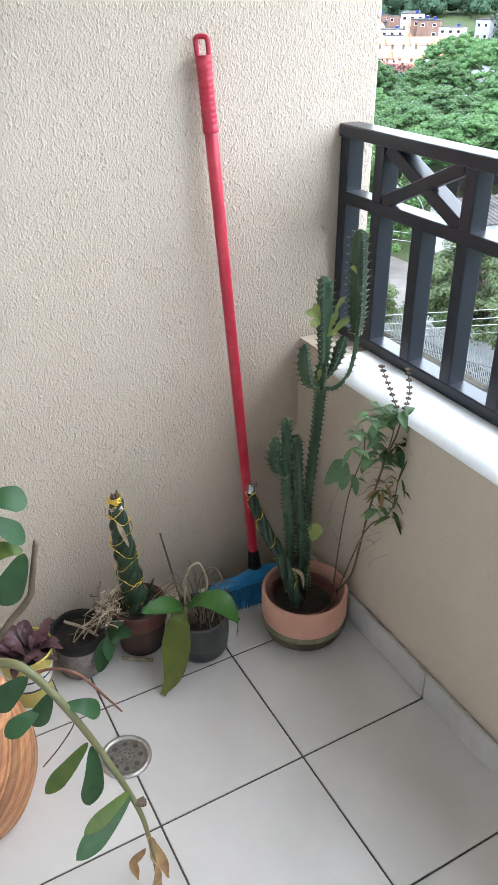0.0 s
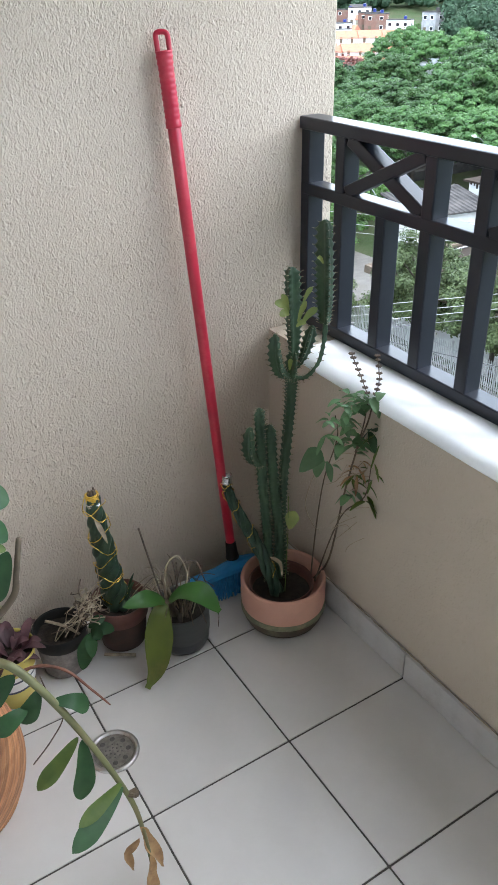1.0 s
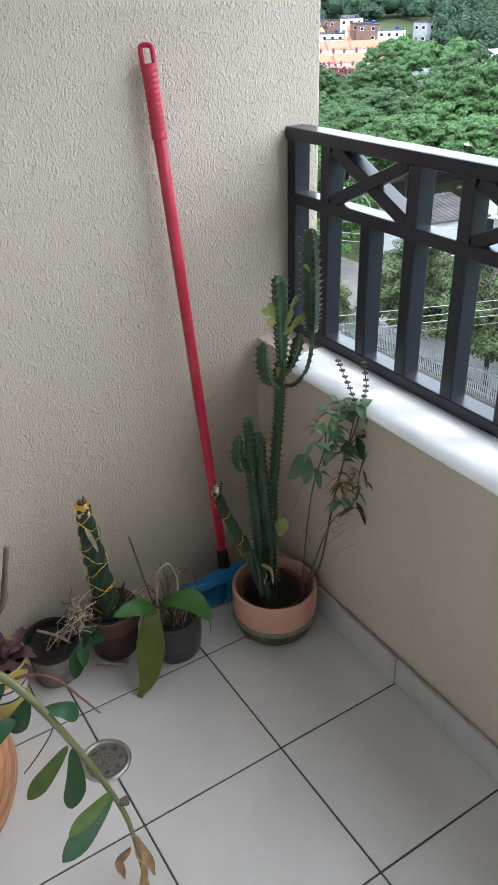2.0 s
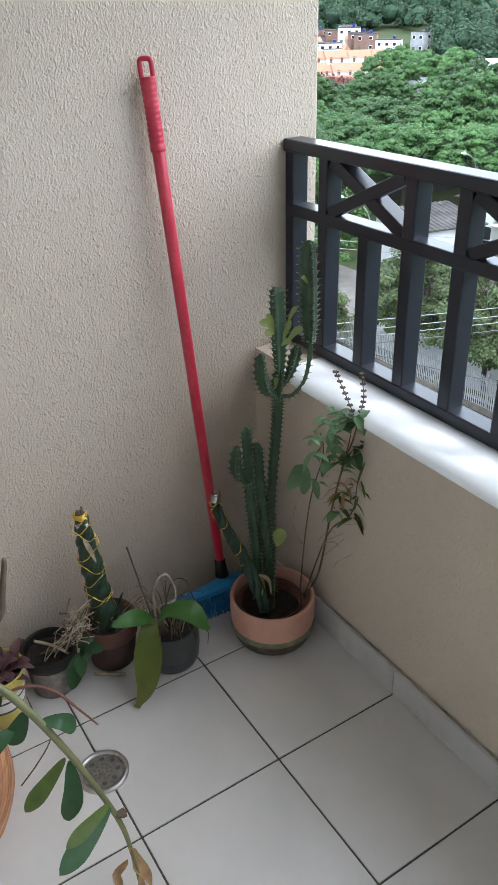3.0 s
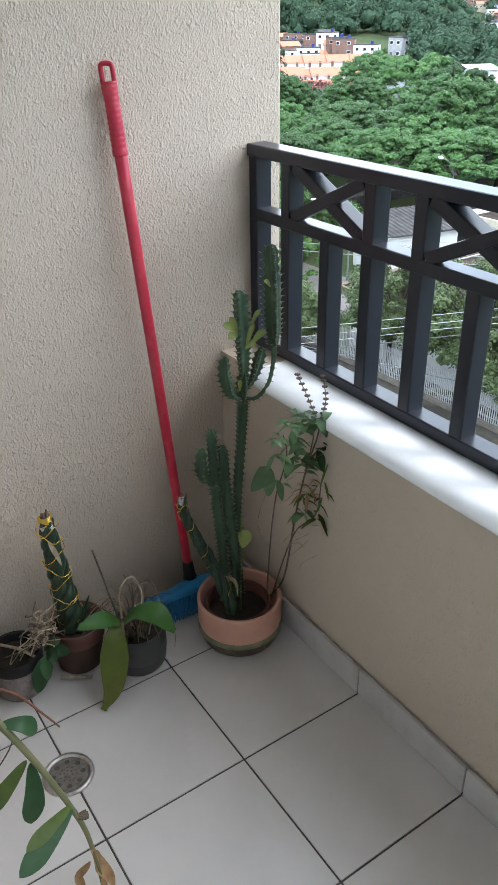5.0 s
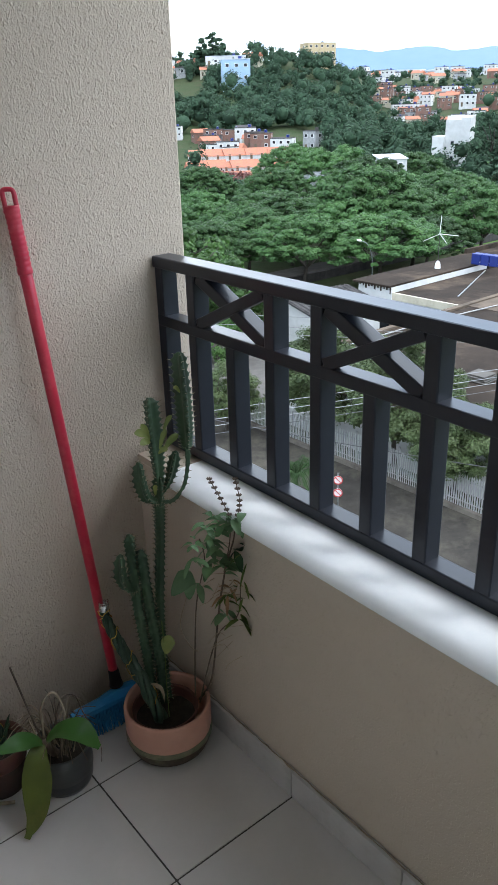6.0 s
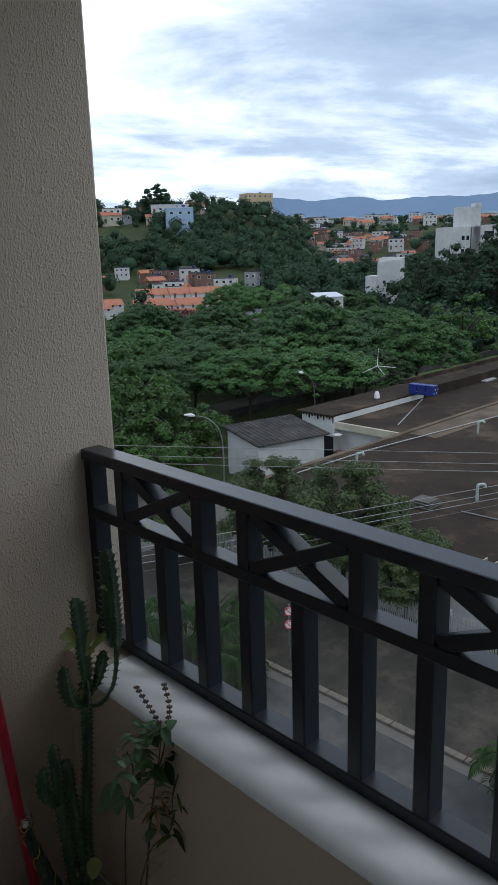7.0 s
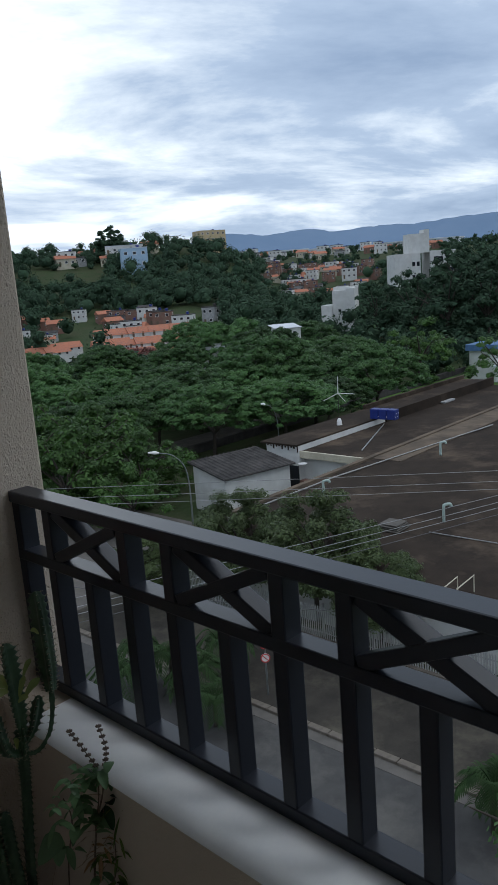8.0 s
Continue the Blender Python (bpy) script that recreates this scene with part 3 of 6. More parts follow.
def head(s):
    rows = []
    for i in range(15):
        u = -1 + 2 * i / 14
        x = 0.145 * u
        hw = 0.020 * (1 - 0.25 * abs(u) ** 3)
        top = 0.086 + 0.012 * max(0, 1 - (u / 0.45) ** 2)
        rows.append([(x, -hw, 0.066), (x, -hw * 0.96, 0.078), (x, -hw * 0.55, top - 0.002), (x, 0, top), (x, hw * 0.55, top - 0.002), (x, hw * 0.96, 0.078), (x, hw, 0.066)])
    vs = [h_m @ Vector(p) for r in rows for p in r]
    n = 7
    s.add(vs, [(i * n + k, i * n + (k + 1) % n, (i + 1) * n + (k + 1) % n, (i + 1) * n + k) for i in range(14) for k in range(n)] + [tuple(reversed(range(n))), tuple(range(14 * n, 15 * n))])
part("head", set_of(head), M_BLUE, broom, "blue plastic broom head", smooth=False)
rng = random.Random(3)
def tufts(s):
    for i in range(26):
        for j in range(5):
            x, yy = -0.135 + i * 0.0108, -0.015 + j * 0.0075
            for k in range(3):
                a, b = rng.uniform(-0.004, 0.004), rng.uniform(-0.004, 0.004)
                s.tube([h_m @ Vector((x + a * 0.4, yy + b * 0.4, 0.068)), h_m @ Vector((x + a * 1.6, yy * 1.9 + b * 1.6, 0.003))], [0.0014, 0.0022], 4)
part("bristles", set_of(tufts), M_BRISTLE, broom, "stiff blue bristles")


# ---------------------------------------------------------------- pots and plants
def pot(name, c, profile, material, label, n=40, squash=0.0):
    """An open pot: an Empty with a turned body; profile runs from the foot up the outside and down the inside."""
    p = empty(name, (c[0], c[1], 0.0), label, "plant pot")
    part("body", Shape().lathe(profile, (c[0], c[1], 0), n, squash), material, p, smooth=True)
    return p


def soil_in(p, c, r, z):
    return part("soil", Shape().disc((c[0], c[1], z), r, 28, 0.006), M_SOIL, p, "dark crumbly potting soil", smooth=True)


# the wide terracotta cover pot with a brown nursery pot in it
TC = (-0.122, 0.343)
tp = empty("terracotta_pot", (TC[0], TC[1], 0.0), "wide pale terracotta cover pot with a damp dark foot", "plant pot")
part("body", Shape().lathe([(0.107, 0.050), (0.1105, 0.066), (0.111, 0.128), (0.109, 0.134), (0.103, 0.134), (0.1005, 0.128), (0.099, 0.03), (0.0, 0.028)], (*TC, 0), 56), M_TERRA, tp, smooth=True)
part("foot", Shape().lathe([(0.0, 0.0), (0.088, 0.0), (0.098, 0.006), (0.1045, 0.020), (0.1078, 0.040)], (*TC, 0), 56), M_TERRADARK, tp, "dark damp stained foot of the pot", smooth=True)
part("moss_band", Shape().lathe([(0.1078, 0.038), (0.1118, 0.041), (0.1118, 0.051), (0.1085, 0.055)], (*TC, 0), 56), M_ALGAE, tp, "mossy grey-green band", smooth=True)
NC = (-0.132, 0.337)
np_ = pot("nursery_pot", NC, [(0.0, 0.030), (0.060, 0.030), (0.079, 0.112), (0.0835, 0.113), (0.084, 0.124), (0.0805, 0.125), (0.078, 0.118), (0.074, 0.085)], M_BROWNPOT, "brown-red plastic nursery pot inside the terracotta pot")
soil_in(np_, NC, 0.075, 0.094)

cactus = empty("tall_cactus", (-0.10, 0.39, 0.104), "tall branching green spiny cactus in the nursery pot", "cactus")
spine_rng = random.Random(11)


def column(pts, radii, wings=3, turn=0.0, core=0.36, sharp=2.4, pitch=0.0125, bite=0.36, name="column"):
    """A fleshy winged stem whose wing edges are toothed, a pair of spines on every tooth."""
    line = smooth_line(pts, 60)
    length = sum((b - a).length for a, b in zip(line, line[1:]))
    rings = max(12, int(length / (pitch / 4)))
    step = [line[min(int(i * (len(line) - 1) / (rings - 1)), len(line) - 1)] for i in range(rings)]
    rr = [0.9 * r for r in ramp(radii, rings)]
    n = wings * 8
    s, sp = Shape(), Shape()
    t0 = (step[1] - step[0]).normalized()
    a = (Vector((1, 0, 0)) - t0 * t0.x).normalized()
    verts = []
    for i, p in enumerate(step):
        t = (step[min(i + 1, rings - 1)] - step[max(i - 1, 0)]).normalized()
        a = (a - t * a.dot(t)).normalized()
        b = t.cross(a)
        tip = min(1.0, 0.25 + (rings - 1 - i) * 0.16)
        for k in range(n):
            g = 2 * math.pi * k / n + turn
            wing = (0.5 + 0.5 * math.cos(wings * (g - turn))) ** sharp
            tooth = (0.0, 0.55, 1.0, 0.35)[i % 4]
            r = rr[i] * tip * (core + (1 - core) * wing) * (1 + bite * (tooth - 0.4) * wing)
            q = p + (a * math.cos(g) + b * math.sin(g)) * r
            verts.append(q)
            if k % 8 == 0 and i % 4 == 2:
                o = (q - p).normalized()
                for side in (-1, 1):
                    d = (o + t * (0.35 + spine_rng.uniform(-.3, .3)) + t.cross(o) * 0.55 * side).normalized()
                    sp.tube([q - o * 0.001, q + d * spine_rng.uniform(0.004, 0.0075)], [0.0010, 0.0003], 4, caps=False)
    s.add(verts, [(i * n + k, i * n + (k + 1) % n, (i + 1) * n + (k + 1) % n, (i + 1) * n + k) for i in range(rings - 1) for k in range(n)] + [tuple(reversed(range(n))), tuple(range((rings - 1) * n, rings * n))])
    ob = part(name, s, M_CACTUS, cactus, smooth=True)
    tagged(part("spine_fuzz", sp, M_SPINE, ob, "short pale spines"), kind="stuff")
    return ob


# the main stem, its crown of joints and the tall leaning joint
column([(-0.092, 0.388, 0.095), (-0.093, 0.392, 0.240), (-0.089, 0.395, 0.372), (-0.072, 0.395, 0.560), (-0.065, 0.395, 0.668)], [0.014, 0.015, 0.015, 0.0155, 0.018], 4, 0.4, 0.55, 1.6)
column([(-0.066, 0.395, 0.655), (-0.062, 0.394, 0.695), (-0.060, 0.393, 0.735)], [0.014, 0.021, 0.015], 3, 0.3)
column([(-0.061, 0.395, 0.70), (-0.062, 0.396, 0.77), (-0.065, 0.397, 0.85), (-0.067, 0.398, 0.928)], [0.010, 0.021, 0.024, 0.020], 3, -0.35)
column([(-0.072, 0.393, 0.668), (-0.100, 0.388, 0.690), (-0.114, 0.386, 0.735), (-0.115, 0.387, 0.788)], [0.008, 0.017, 0.020, 0.014], 3, 0.5)
column([(-0.055, 0.392, 0.690), (-0.036, 0.390, 0.715), (-0.024, 0.388, 0.750), (-0.012, 0.388, 0.785)], [0.007, 0.013, 0.019, 0.013], 3, -0.2)
column([(-0.060, 0.388, 0.668), (-0.042, 0.370, 0.672), (-0.016, 0.362, 0.700), (0.002, 0.366, 0.745), (0.012, 0.374, 0.800)], [0.0065, 0.006, 0.0055, 0.006, 0.009], 3, 0.2, 0.7, 1.5)
column([(0.011, 0.373, 0.788), (0.014, 0.378, 0.84), (0.016, 0.384, 0.92), (0.017, 0.392, 1.018)], [0.014, 0.025, 0.026, 0.021], 3, 0.15, 0.4)
column([(-0.138, 0.385, 0.095), (-0.138, 0.389, 0.24), (-0.149, 0.393, 0.42), (-0.155, 0.395, 0.612)], [0.013, 0.0165, 0.0175, 0.0155], 4, 0.1, 0.55, 1.6)
column([(-0.112, 0.380, 0.095), (-0.110, 0.385, 0.24), (-0.124, 0.388, 0.40), (-0.131, 0.390, 0.562)], [0.014, 0.0175, 0.019, 0.017], 4, 0.5, 0.6, 1.6)
column([(-0.152, 0.392, 0.462), (-0.176, 0.388, 0.476), (-0.190, 0.386, 0.515), (-0.186, 0.386, 0.575)], [0.007, 0.016, 0.020, 0.013], 3, 0.4)
for base, tipp, w in (((-0.083, 0.380, 0.840), (-0.128, 0.372, 0.868), 0.026), ((-0.085, 0.380, 0.835), (-0.110, 0.370, 0.885), 0.022), ((-0.085, 0.378, 0.830), (-0.118, 0.366, 0.838), 0.024), ((-0.050, 0.380, 0.800), (-0.012, 0.372, 0.832), 0.024),
                      ((-0.045, 0.384, 0.845), (-0.024, 0.376, 0.882), 0.016), ((0.000, 0.372, 0.93), (-0.022, 0.366, 0.948), 0.014), ((-0.066, 0.372, 0.81), (-0.052, 0.360, 0.860), 0.018), ((-0.070, 0.372, 0.80), (-0.050, 0.362, 0.808), 0.018), ((-0.088, 0.370, 0.70), (-0.094, 0.358, 0.735), 0.016)):
    b0, t0 = Vector(base), Vector(tipp)
    part("young_leaf", Shape().leaf([b0, b0.lerp(t0, 0.5) + Vector((0, 0, 0.006)), t0], w * 0.72, up=(-0.45, -0.8, 0.4), fold=0.2, peak=0.6), M_LEAFYL, cactus, "small yellow-green leaf", smooth=True)


def braid(thing, pts, radius, strands, turns, top_r, material=M_BRAID):
    """Upright round leaves bound in a plait along pts."""
    line = smooth_line(pts, 10)
    n = len(line)
    for k in range(strands):
        path = []
        for i, p in enumerate(line):
            u = i / (n - 1)
            g = 2 * math.pi * (k / strands + turns * u)
            r = radius * (1 - u) + top_r * u
            t = (line[min(i + 1, n - 1)] - line[max(i - 1, 0)]).normalized()
            a = t.orthogonal().normalized()
            b = t.cross(a)
            path.append(p + (a * math.cos(g) + b * math.sin(g)) * r)
        rad = ramp([radius * 0.72, radius * 0.72, radius * 0.62, radius * 0.4], n)
        rad = [q * (1 + 0.16 * math.sin(i * 1.25 + k * 2.1)) for i, q in enumerate(rad)]
        part("spear_leaf", Shape().tube(path, rad, 10), material, thing, smooth=True)
    return line


def wraps(thing, line, radius, material, label, rng_seed, turns=6, flip=1):
    """Thin wire wound round a plait."""
    r0 = random.Random(rng_seed)
    n = len(line)
    path = []
    steps = turns * 18
    for i in range(steps):
        u = 0.12 + 0.86 * i / steps
        j = min(int(u * (n - 1)), n - 2)
        p = line[j].lerp(line[j + 1], u * (n - 1) - j)
        t = (line[j + 1] - line[j]).normalized()
        a = t.orthogonal().normalized()
        b = t.cross(a)
        g = flip * 2 * math.pi * turns * u
        path.append(p + (a * math.cos(g) + b * math.sin(g)) * radius * (1.06 - 0.28 * u) + t * 0.006 * math.sin(i * 0.9 + r0.random()))
    part("binding_wire", Shape().tube(path, 0.0011, 6), material, thing, label, smooth=True)


def coil(thing, p, axis_, radius, turns, pitch, wire, material, label):
    a = axis_.orthogonal().normalized()
    b = axis_.cross(a)
    path = [p + axis_ * (pitch * i / 14) + (a * math.cos(i * 0.4488) + b * math.sin(i * 0.4488)) * radius * (1 + 0.06 * math.sin(i * 1.9)) for i in range(int(turns * 14))]
    part("wire_coil", Shape().tube(path, wire, 6), material, thing, label, smooth=True)


# leaning plait in the same pot, tied with silver wire near the broom
lean = empty("braided_plant", (-0.157, 0.323, 0.112), "dark green plaited spear leaves leaning out of the pot", "plant")
l_line = braid(lean, [(-0.157, 0.318, 0.108), (-0.185, 0.353, 0.235), (-0.190, 0.433, 0.290), (-0.188, 0.500, 0.332), (-0.186, 0.508, 0.356)], 0.0105, 4, 2.2, 0.006)
wraps(lean, l_line, 0.0185, M_GOLD, "thin gold binding wire", 5, 5)
l_ax = (l_line[-1] - l_line[-4]).normalized()
coil(lean, l_line[-4], l_ax, 0.0125, 6, 0.0045, 0.0013, M_SILVER, "coiled silver wire at the tip")
coil(lean, l_line[-3], l_ax, 0.0115, 4, 0.0045, 0.0012, M_SILVER, "coiled silver wire at the tip")
part("dry_tip", Shape().tube([l_line[-2], l_line[-1] + l_ax * 0.012], [0.006, 0.003], 7), M_DRYDK, lean)
part("pale_sheath", Shape().leaf([(-0.178, 0.318, 0.235), (-0.157, 0.306, 0.215), (-0.150, 0.306, 0.165)], 0.010, up=(0, -1, 0.3), peak=0.3), M_DRY, lean, "dry pale leaf sheath", smooth=True)

# basil gone to seed
basil = empty("basil_plant", (-0.045, 0.300, 0.112), "leggy basil plant with seed spikes and drooping leaves", "plant")
lr = random.Random(21)
stems = [([(-0.050, 0.335, 0.100), (-0.030, 0.300, 0.183), (-0.042, 0.240, 0.418), (-0.045, 0.200, 0.564), (-0.028, 0.188, 0.640), (-0.020, 0.182, 0.700)], 0.0030),
         ([(-0.062, 0.335, 0.100), (-0.075, 0.30, 0.30), (-0.087, 0.260, 0.468), (-0.090, 0.215, 0.60), (-0.110, 0.200, 0.670)], 0.0022),
         ([(-0.045, 0.205, 0.555), (-0.034, 0.195, 0.63), (-0.030, 0.190, 0.700)], 0.0018),
         ([(-0.055, 0.325, 0.100), (-0.050, 0.27, 0.28), (-0.046, 0.230, 0.377), (-0.026, 0.185, 0.440), (-0.022, 0.175, 0.530)], 0.0022)]
for pts, r in stems:
    line = smooth_line(pts, 8)
    part("stem", Shape().tube(line, ramp([r, r * 0.5], len(line)), 7), M_BARK, basil, smooth=True)
for pts in ([(-0.020, 0.182, 0.695), (-0.012, 0.181, 0.735), (-0.023, 0.180, 0.792)], [(-0.030, 0.190, 0.695), (-0.056, 0.190, 0.752), (-0.083, 0.190, 0.808)]):
    line = smooth_line(pts, 8)
    s = Shape().tube(line, 0.0010, 5)
    for i in range(2, len(line) + 1, 2):
        q = line[min(i, len(line) - 1)]
        for k in range(7):
            g = k * 0.898 + i
            d = Vector((math.cos(g), math.sin(g), 0.25))
            s.tube([q, q + d * 0.0065], [0.0020, 0.0014], 4)
    part("seed_spike", s, M_DRYDK, basil, "dark dry seed spike")


def bunch(thing, centre, count, length, width, material, spread=1.0, droop=0.4, name="leaf"):
    c = Vector(centre)
    for k in range(count):
        g = 2.4 * k + lr.uniform(-0.4, 0.4)
        L = length * lr.uniform(0.65, 1.2)
        d = Vector((math.cos(g), math.sin(g), lr.uniform(-droop, 0.35))).normalized()
        s0 = c + Vector((lr.uniform(-1, 1), lr.uniform(-1, 1), lr.uniform(-1, 1))) * 0.012 * spread
        end = s0 + d * L - Vector((0, 0, droop * L * 0.5))
        part(name, Shape().leaf([s0, s0.lerp(end, 0.5) + Vector((0, 0, L * 0.14)), end], width * lr.uniform(0.75, 1.15), fold=0.25, peak=0.45), material, thing, smooth=True)


for c, count, length, width, material, spread, droop in (
        ((-0.020, 0.182, 0.685), 16, 0.042, 0.019, M_BASIL, 1.5, 0.5), ((-0.055, 0.195, 0.690), 12, 0.042, 0.019, M_BASIL, 1.5, 0.5), ((-0.093, 0.200, 0.688), 9, 0.036, 0.015, M_BASIL, 1.2, 0.5),
        ((-0.134, 0.200, 0.672), 6, 0.030, 0.013, M_BASIL, 0.9, 0.5), ((-0.120, 0.205, 0.620), 6, 0.032, 0.015, M_BASIL, 1.0, 0.8), ((-0.071, 0.205, 0.640), 6, 0.038, 0.020, M_BASIL, 1.2, 1.0),
        ((-0.020, 0.178, 0.620), 4, 0.042, 0.026, M_LEAFDK, 0.8, 1.3), ((-0.071, 0.200, 0.595), 9, 0.044, 0.022, M_BASIL, 1.4, 0.7), ((-0.045, 0.200, 0.575), 6, 0.038, 0.018, M_BASIL, 1.2, 0.7),
        ((-0.086, 0.245, 0.520), 3, 0.034, 0.020, M_BASIL, 0.8, 1.2), ((-0.040, 0.205, 0.518), 9, 0.034, 0.008, M_DRYLEAF, 1.8, 0.9), ((-0.034, 0.215, 0.470), 8, 0.032, 0.011, M_LEAFLT, 1.5, 0.9),
        ((-0.042, 0.225, 0.430), 5, 0.036, 0.022, M_BASIL, 1.0, 1.1), ((-0.024, 0.182, 0.434), 4, 0.034, 0.018, M_LEAFLT, 0.8, 1.2), ((-0.016, 0.178, 0.50), 8, 0.034, 0.007, M_LEAFLT, 2.0, 1.0),
        ((-0.016, 0.172, 0.600), 7, 0.040, 0.007, M_LEAFLT, 1.8, 1.2)):
    bunch(basil, c, count, length, width, material, spread, droop, "dry_leaf" if material == M_DRYLEAF else "leaf")
for pts, w in (([(-0.092, 0.270, 0.545), (-0.115, 0.270, 0.530), (-0.146, 0.275, 0.500)], 0.046), ([(-0.092, 0.268, 0.535), (-0.104, 0.262, 0.505), (-0.108, 0.26, 0.480)], 0.028)):
    part("leaf", Shape().leaf(pts, w, up=(-0.45, -0.8, 0.4), fold=0.15, peak=0.35), M_BASIL, basil, "broad heart-shaped leaf", smooth=True)
part("leaf", Shape().leaf([(-0.160, 0.270, 0.400), (-0.170, 0.268, 0.385), (-0.178, 0.265, 0.358)], 0.034, up=(-0.45, -0.8, 0.4), fold=0.1, peak=0.4), M_LEAFYL, basil, "pale yellow round leaf", smooth=True)
part("stem", Shape().tube(smooth_line([(-0.150, 0.325, 0.11), (-0.170, 0.29, 0.25), (-0.176, 0.275, 0.36), (-0.180, 0.270, 0.45)], 6), 0.0011, 5), M_LEAFLT, basil, smooth=True)
part("stem", Shape().tube(smooth_line([(-0.10, 0.270, 0.50), (-0.128, 0.275, 0.41), (-0.10, 0.28, 0.33), (-0.075, 0.285, 0.30)], 6), 0.0010, 5), M_DRY, basil, smooth=True)
for i in range(24):
    a = Vector((-0.05 + lr.uniform(-.03, .03), 0.25 + lr.uniform(-.04, .02), lr.uniform(0.25, 0.6)))
    part("twig", Shape().tube(smooth_line([a, a + Vector((lr.uniform(.0, .03), lr.uniform(-.03, .0), 0.02)), a + Vector((lr.uniform(.02, .05), lr.uniform(-.05, -.01), lr.uniform(0, .06)))], 4), 0.0007, 4), M_DRY, basil)

basil.location += Vector((0.012, -0.014, 0))

# plaited spear plant with gold wire, in its dirty brown pot
BC = (-0.517, 0.496)
bp_ = empty("brown_pot", (*BC, 0.0), "dirty brown plastic pot with a reddish rim", "plant pot")
part("body", Shape().lathe([(0.0, 0.0), (0.052, 0.0), (0.056, 0.004), (0.0655, 0.092)], (*BC, 0), 40), M_BROWNDIRTY, bp_, smooth=True)
part("rim", Shape().lathe([(0.0655, 0.088), (0.0695, 0.090), (0.0715, 0.134), (0.0700, 0.137), (0.0675, 0.136), (0.0645, 0.10)], (*BC, 0), 40), M_BROWNPOT, bp_, "reddish-brown rim of the pot", smooth=True)
soil_in(bp_, BC, 0.0645, 0.112)
tied = empty("plaited_spear_plant", (BC[0] - 0.015, BC[1] - 0.01, 0.11), "plaited dark green spear leaves bound with gold wire", "plant")
t_line = braid(tied, [(-0.518, 0.501, 0.110), (-0.527, 0.503, 0.184), (-0.532, 0.504, 0.265), (-0.541, 0.500, 0.367), (-0.544, 0.499, 0.449)], 0.0205, 5, 1.7, 0.0090)
wraps(tied, t_line, 0.0340, M_GOLD, "thin gold binding wire", 8, 5)
wraps(tied, t_line, 0.0335, M_GOLD, "thin gold binding wire", 9, 4, -1)
t_ax = Vector((-0.05, 0, 1)).normalized()
tt = Vector((-0.544, 0.499, 0.426))
coil(tied, tt, t_ax, 0.0155, 3, 0.004, 0.0020, M_SILVER, "silver wire binding")
coil(tied, tt + t_ax * 0.013, t_ax, 0.0140, 5, 0.0046, 0.0024, M_GOLD, "gold wire binding")
for k in range(6):
    g = k * 1.05
    q = tt + t_ax * 0.03 + Vector((math.cos(g), math.sin(g), 0)) * 0.007
    part("dry_tip", Shape().tube([q, q + t_ax * lr.uniform(0.008, 0.022)], [0.0045, 0.002], 6), M_DRYDK, tied, "dry brown leaf tip")
part("pale_sheath", Shape().leaf([(-0.554, 0.477, 0.408), (-0.542, 0.471, 0.367), (-0.534, 0.469, 0.332)], 0.012, up=(0, -1, 0.2), peak=0.3), M_DRY, tied, "dry pale leaf sheath", smooth=True)
for a, b in (((-0.503, 0.489, 0.117), (-0.481, 0.471, 0.189)), ((-0.508, 0.487, 0.117), (-0.503, 0.454, 0.173)), ((-0.488, 0.509, 0.117), (-0.471, 0.494, 0.194))):
    part("pup_leaf", Shape().tube(smooth_line([a, Vector(a).lerp(Vector(b), 0.5) + Vector((0, 0, 0.008)), b], 4), ramp([0.005, 0.0045, 0.001], 9), 7), M_CACTUS, tied, smooth=True)

# orchid in a two-tone grey pot
OC = (-0.391, 0.407)
op = empty("grey_pot", (*OC, 0.0), "grey glazed ceramic pot with a darker base", "plant pot")
part("body", Shape().lathe([(0.0705, 0.040), (0.0725, 0.055), (0.072, 0.112), (0.070, 0.118), (0.067, 0.118), (0.064, 0.110), (0.062, 0.03)], (*OC, 0), 44), M_GREYPOT, op, smooth=True)
part("base", Shape().lathe([(0.0, 0.0), (0.055, 0.0), (0.063, 0.004), (0.0685, 0.018), (0.0705, 0.041)], (*OC, 0), 44), M_GREYBASE, op, "darker glazed base of the pot", smooth=True)
soil_in(op, OC, 0.063, 0.100)
orchid = empty("orchid", (OC[0] - 0.02, OC[1] - 0.02, 0.10), "orchid with three broad strap leaves and dry roots", "plant")
part("leaf", Shape().leaf([(-0.443, 0.371, 0.175), (-0.473, 0.364, 0.209), (-0.511, 0.359, 0.226), (-0.555, 0.361, 0.226)], 0.046, up=(0.25, -0.45, 0.85), fold=0.22, peak=0.5), M_ORCHID, orchid, smooth=True)
part("leaf", Shape().leaf([(-0.439, 0.371, 0.175), (-0.413, 0.339, 0.219), (-0.381, 0.299, 0.226), (-0.355, 0.265, 0.186)], 0.066, up=(0.2, -0.4, 0.9), fold=0.18, peak=0.6, tip=0.25), M_ORCHID, orchid, smooth=True)
part("leaf", Shape().leaf([(-0.446, 0.369, 0.180), (-0.472, 0.346, 0.170), (-0.490, 0.328, 0.105), (-0.508, 0.314, 0.045), (-0.542, 0.302, 0.006)], 0.068, up=(-0.45, -0.8, 0.4), fold=0.14, peak=0.42, tip=0.22, wave=0.03), M_ORCHOLD, orchid, "yellowing old leaf hanging to the floor", smooth=True)
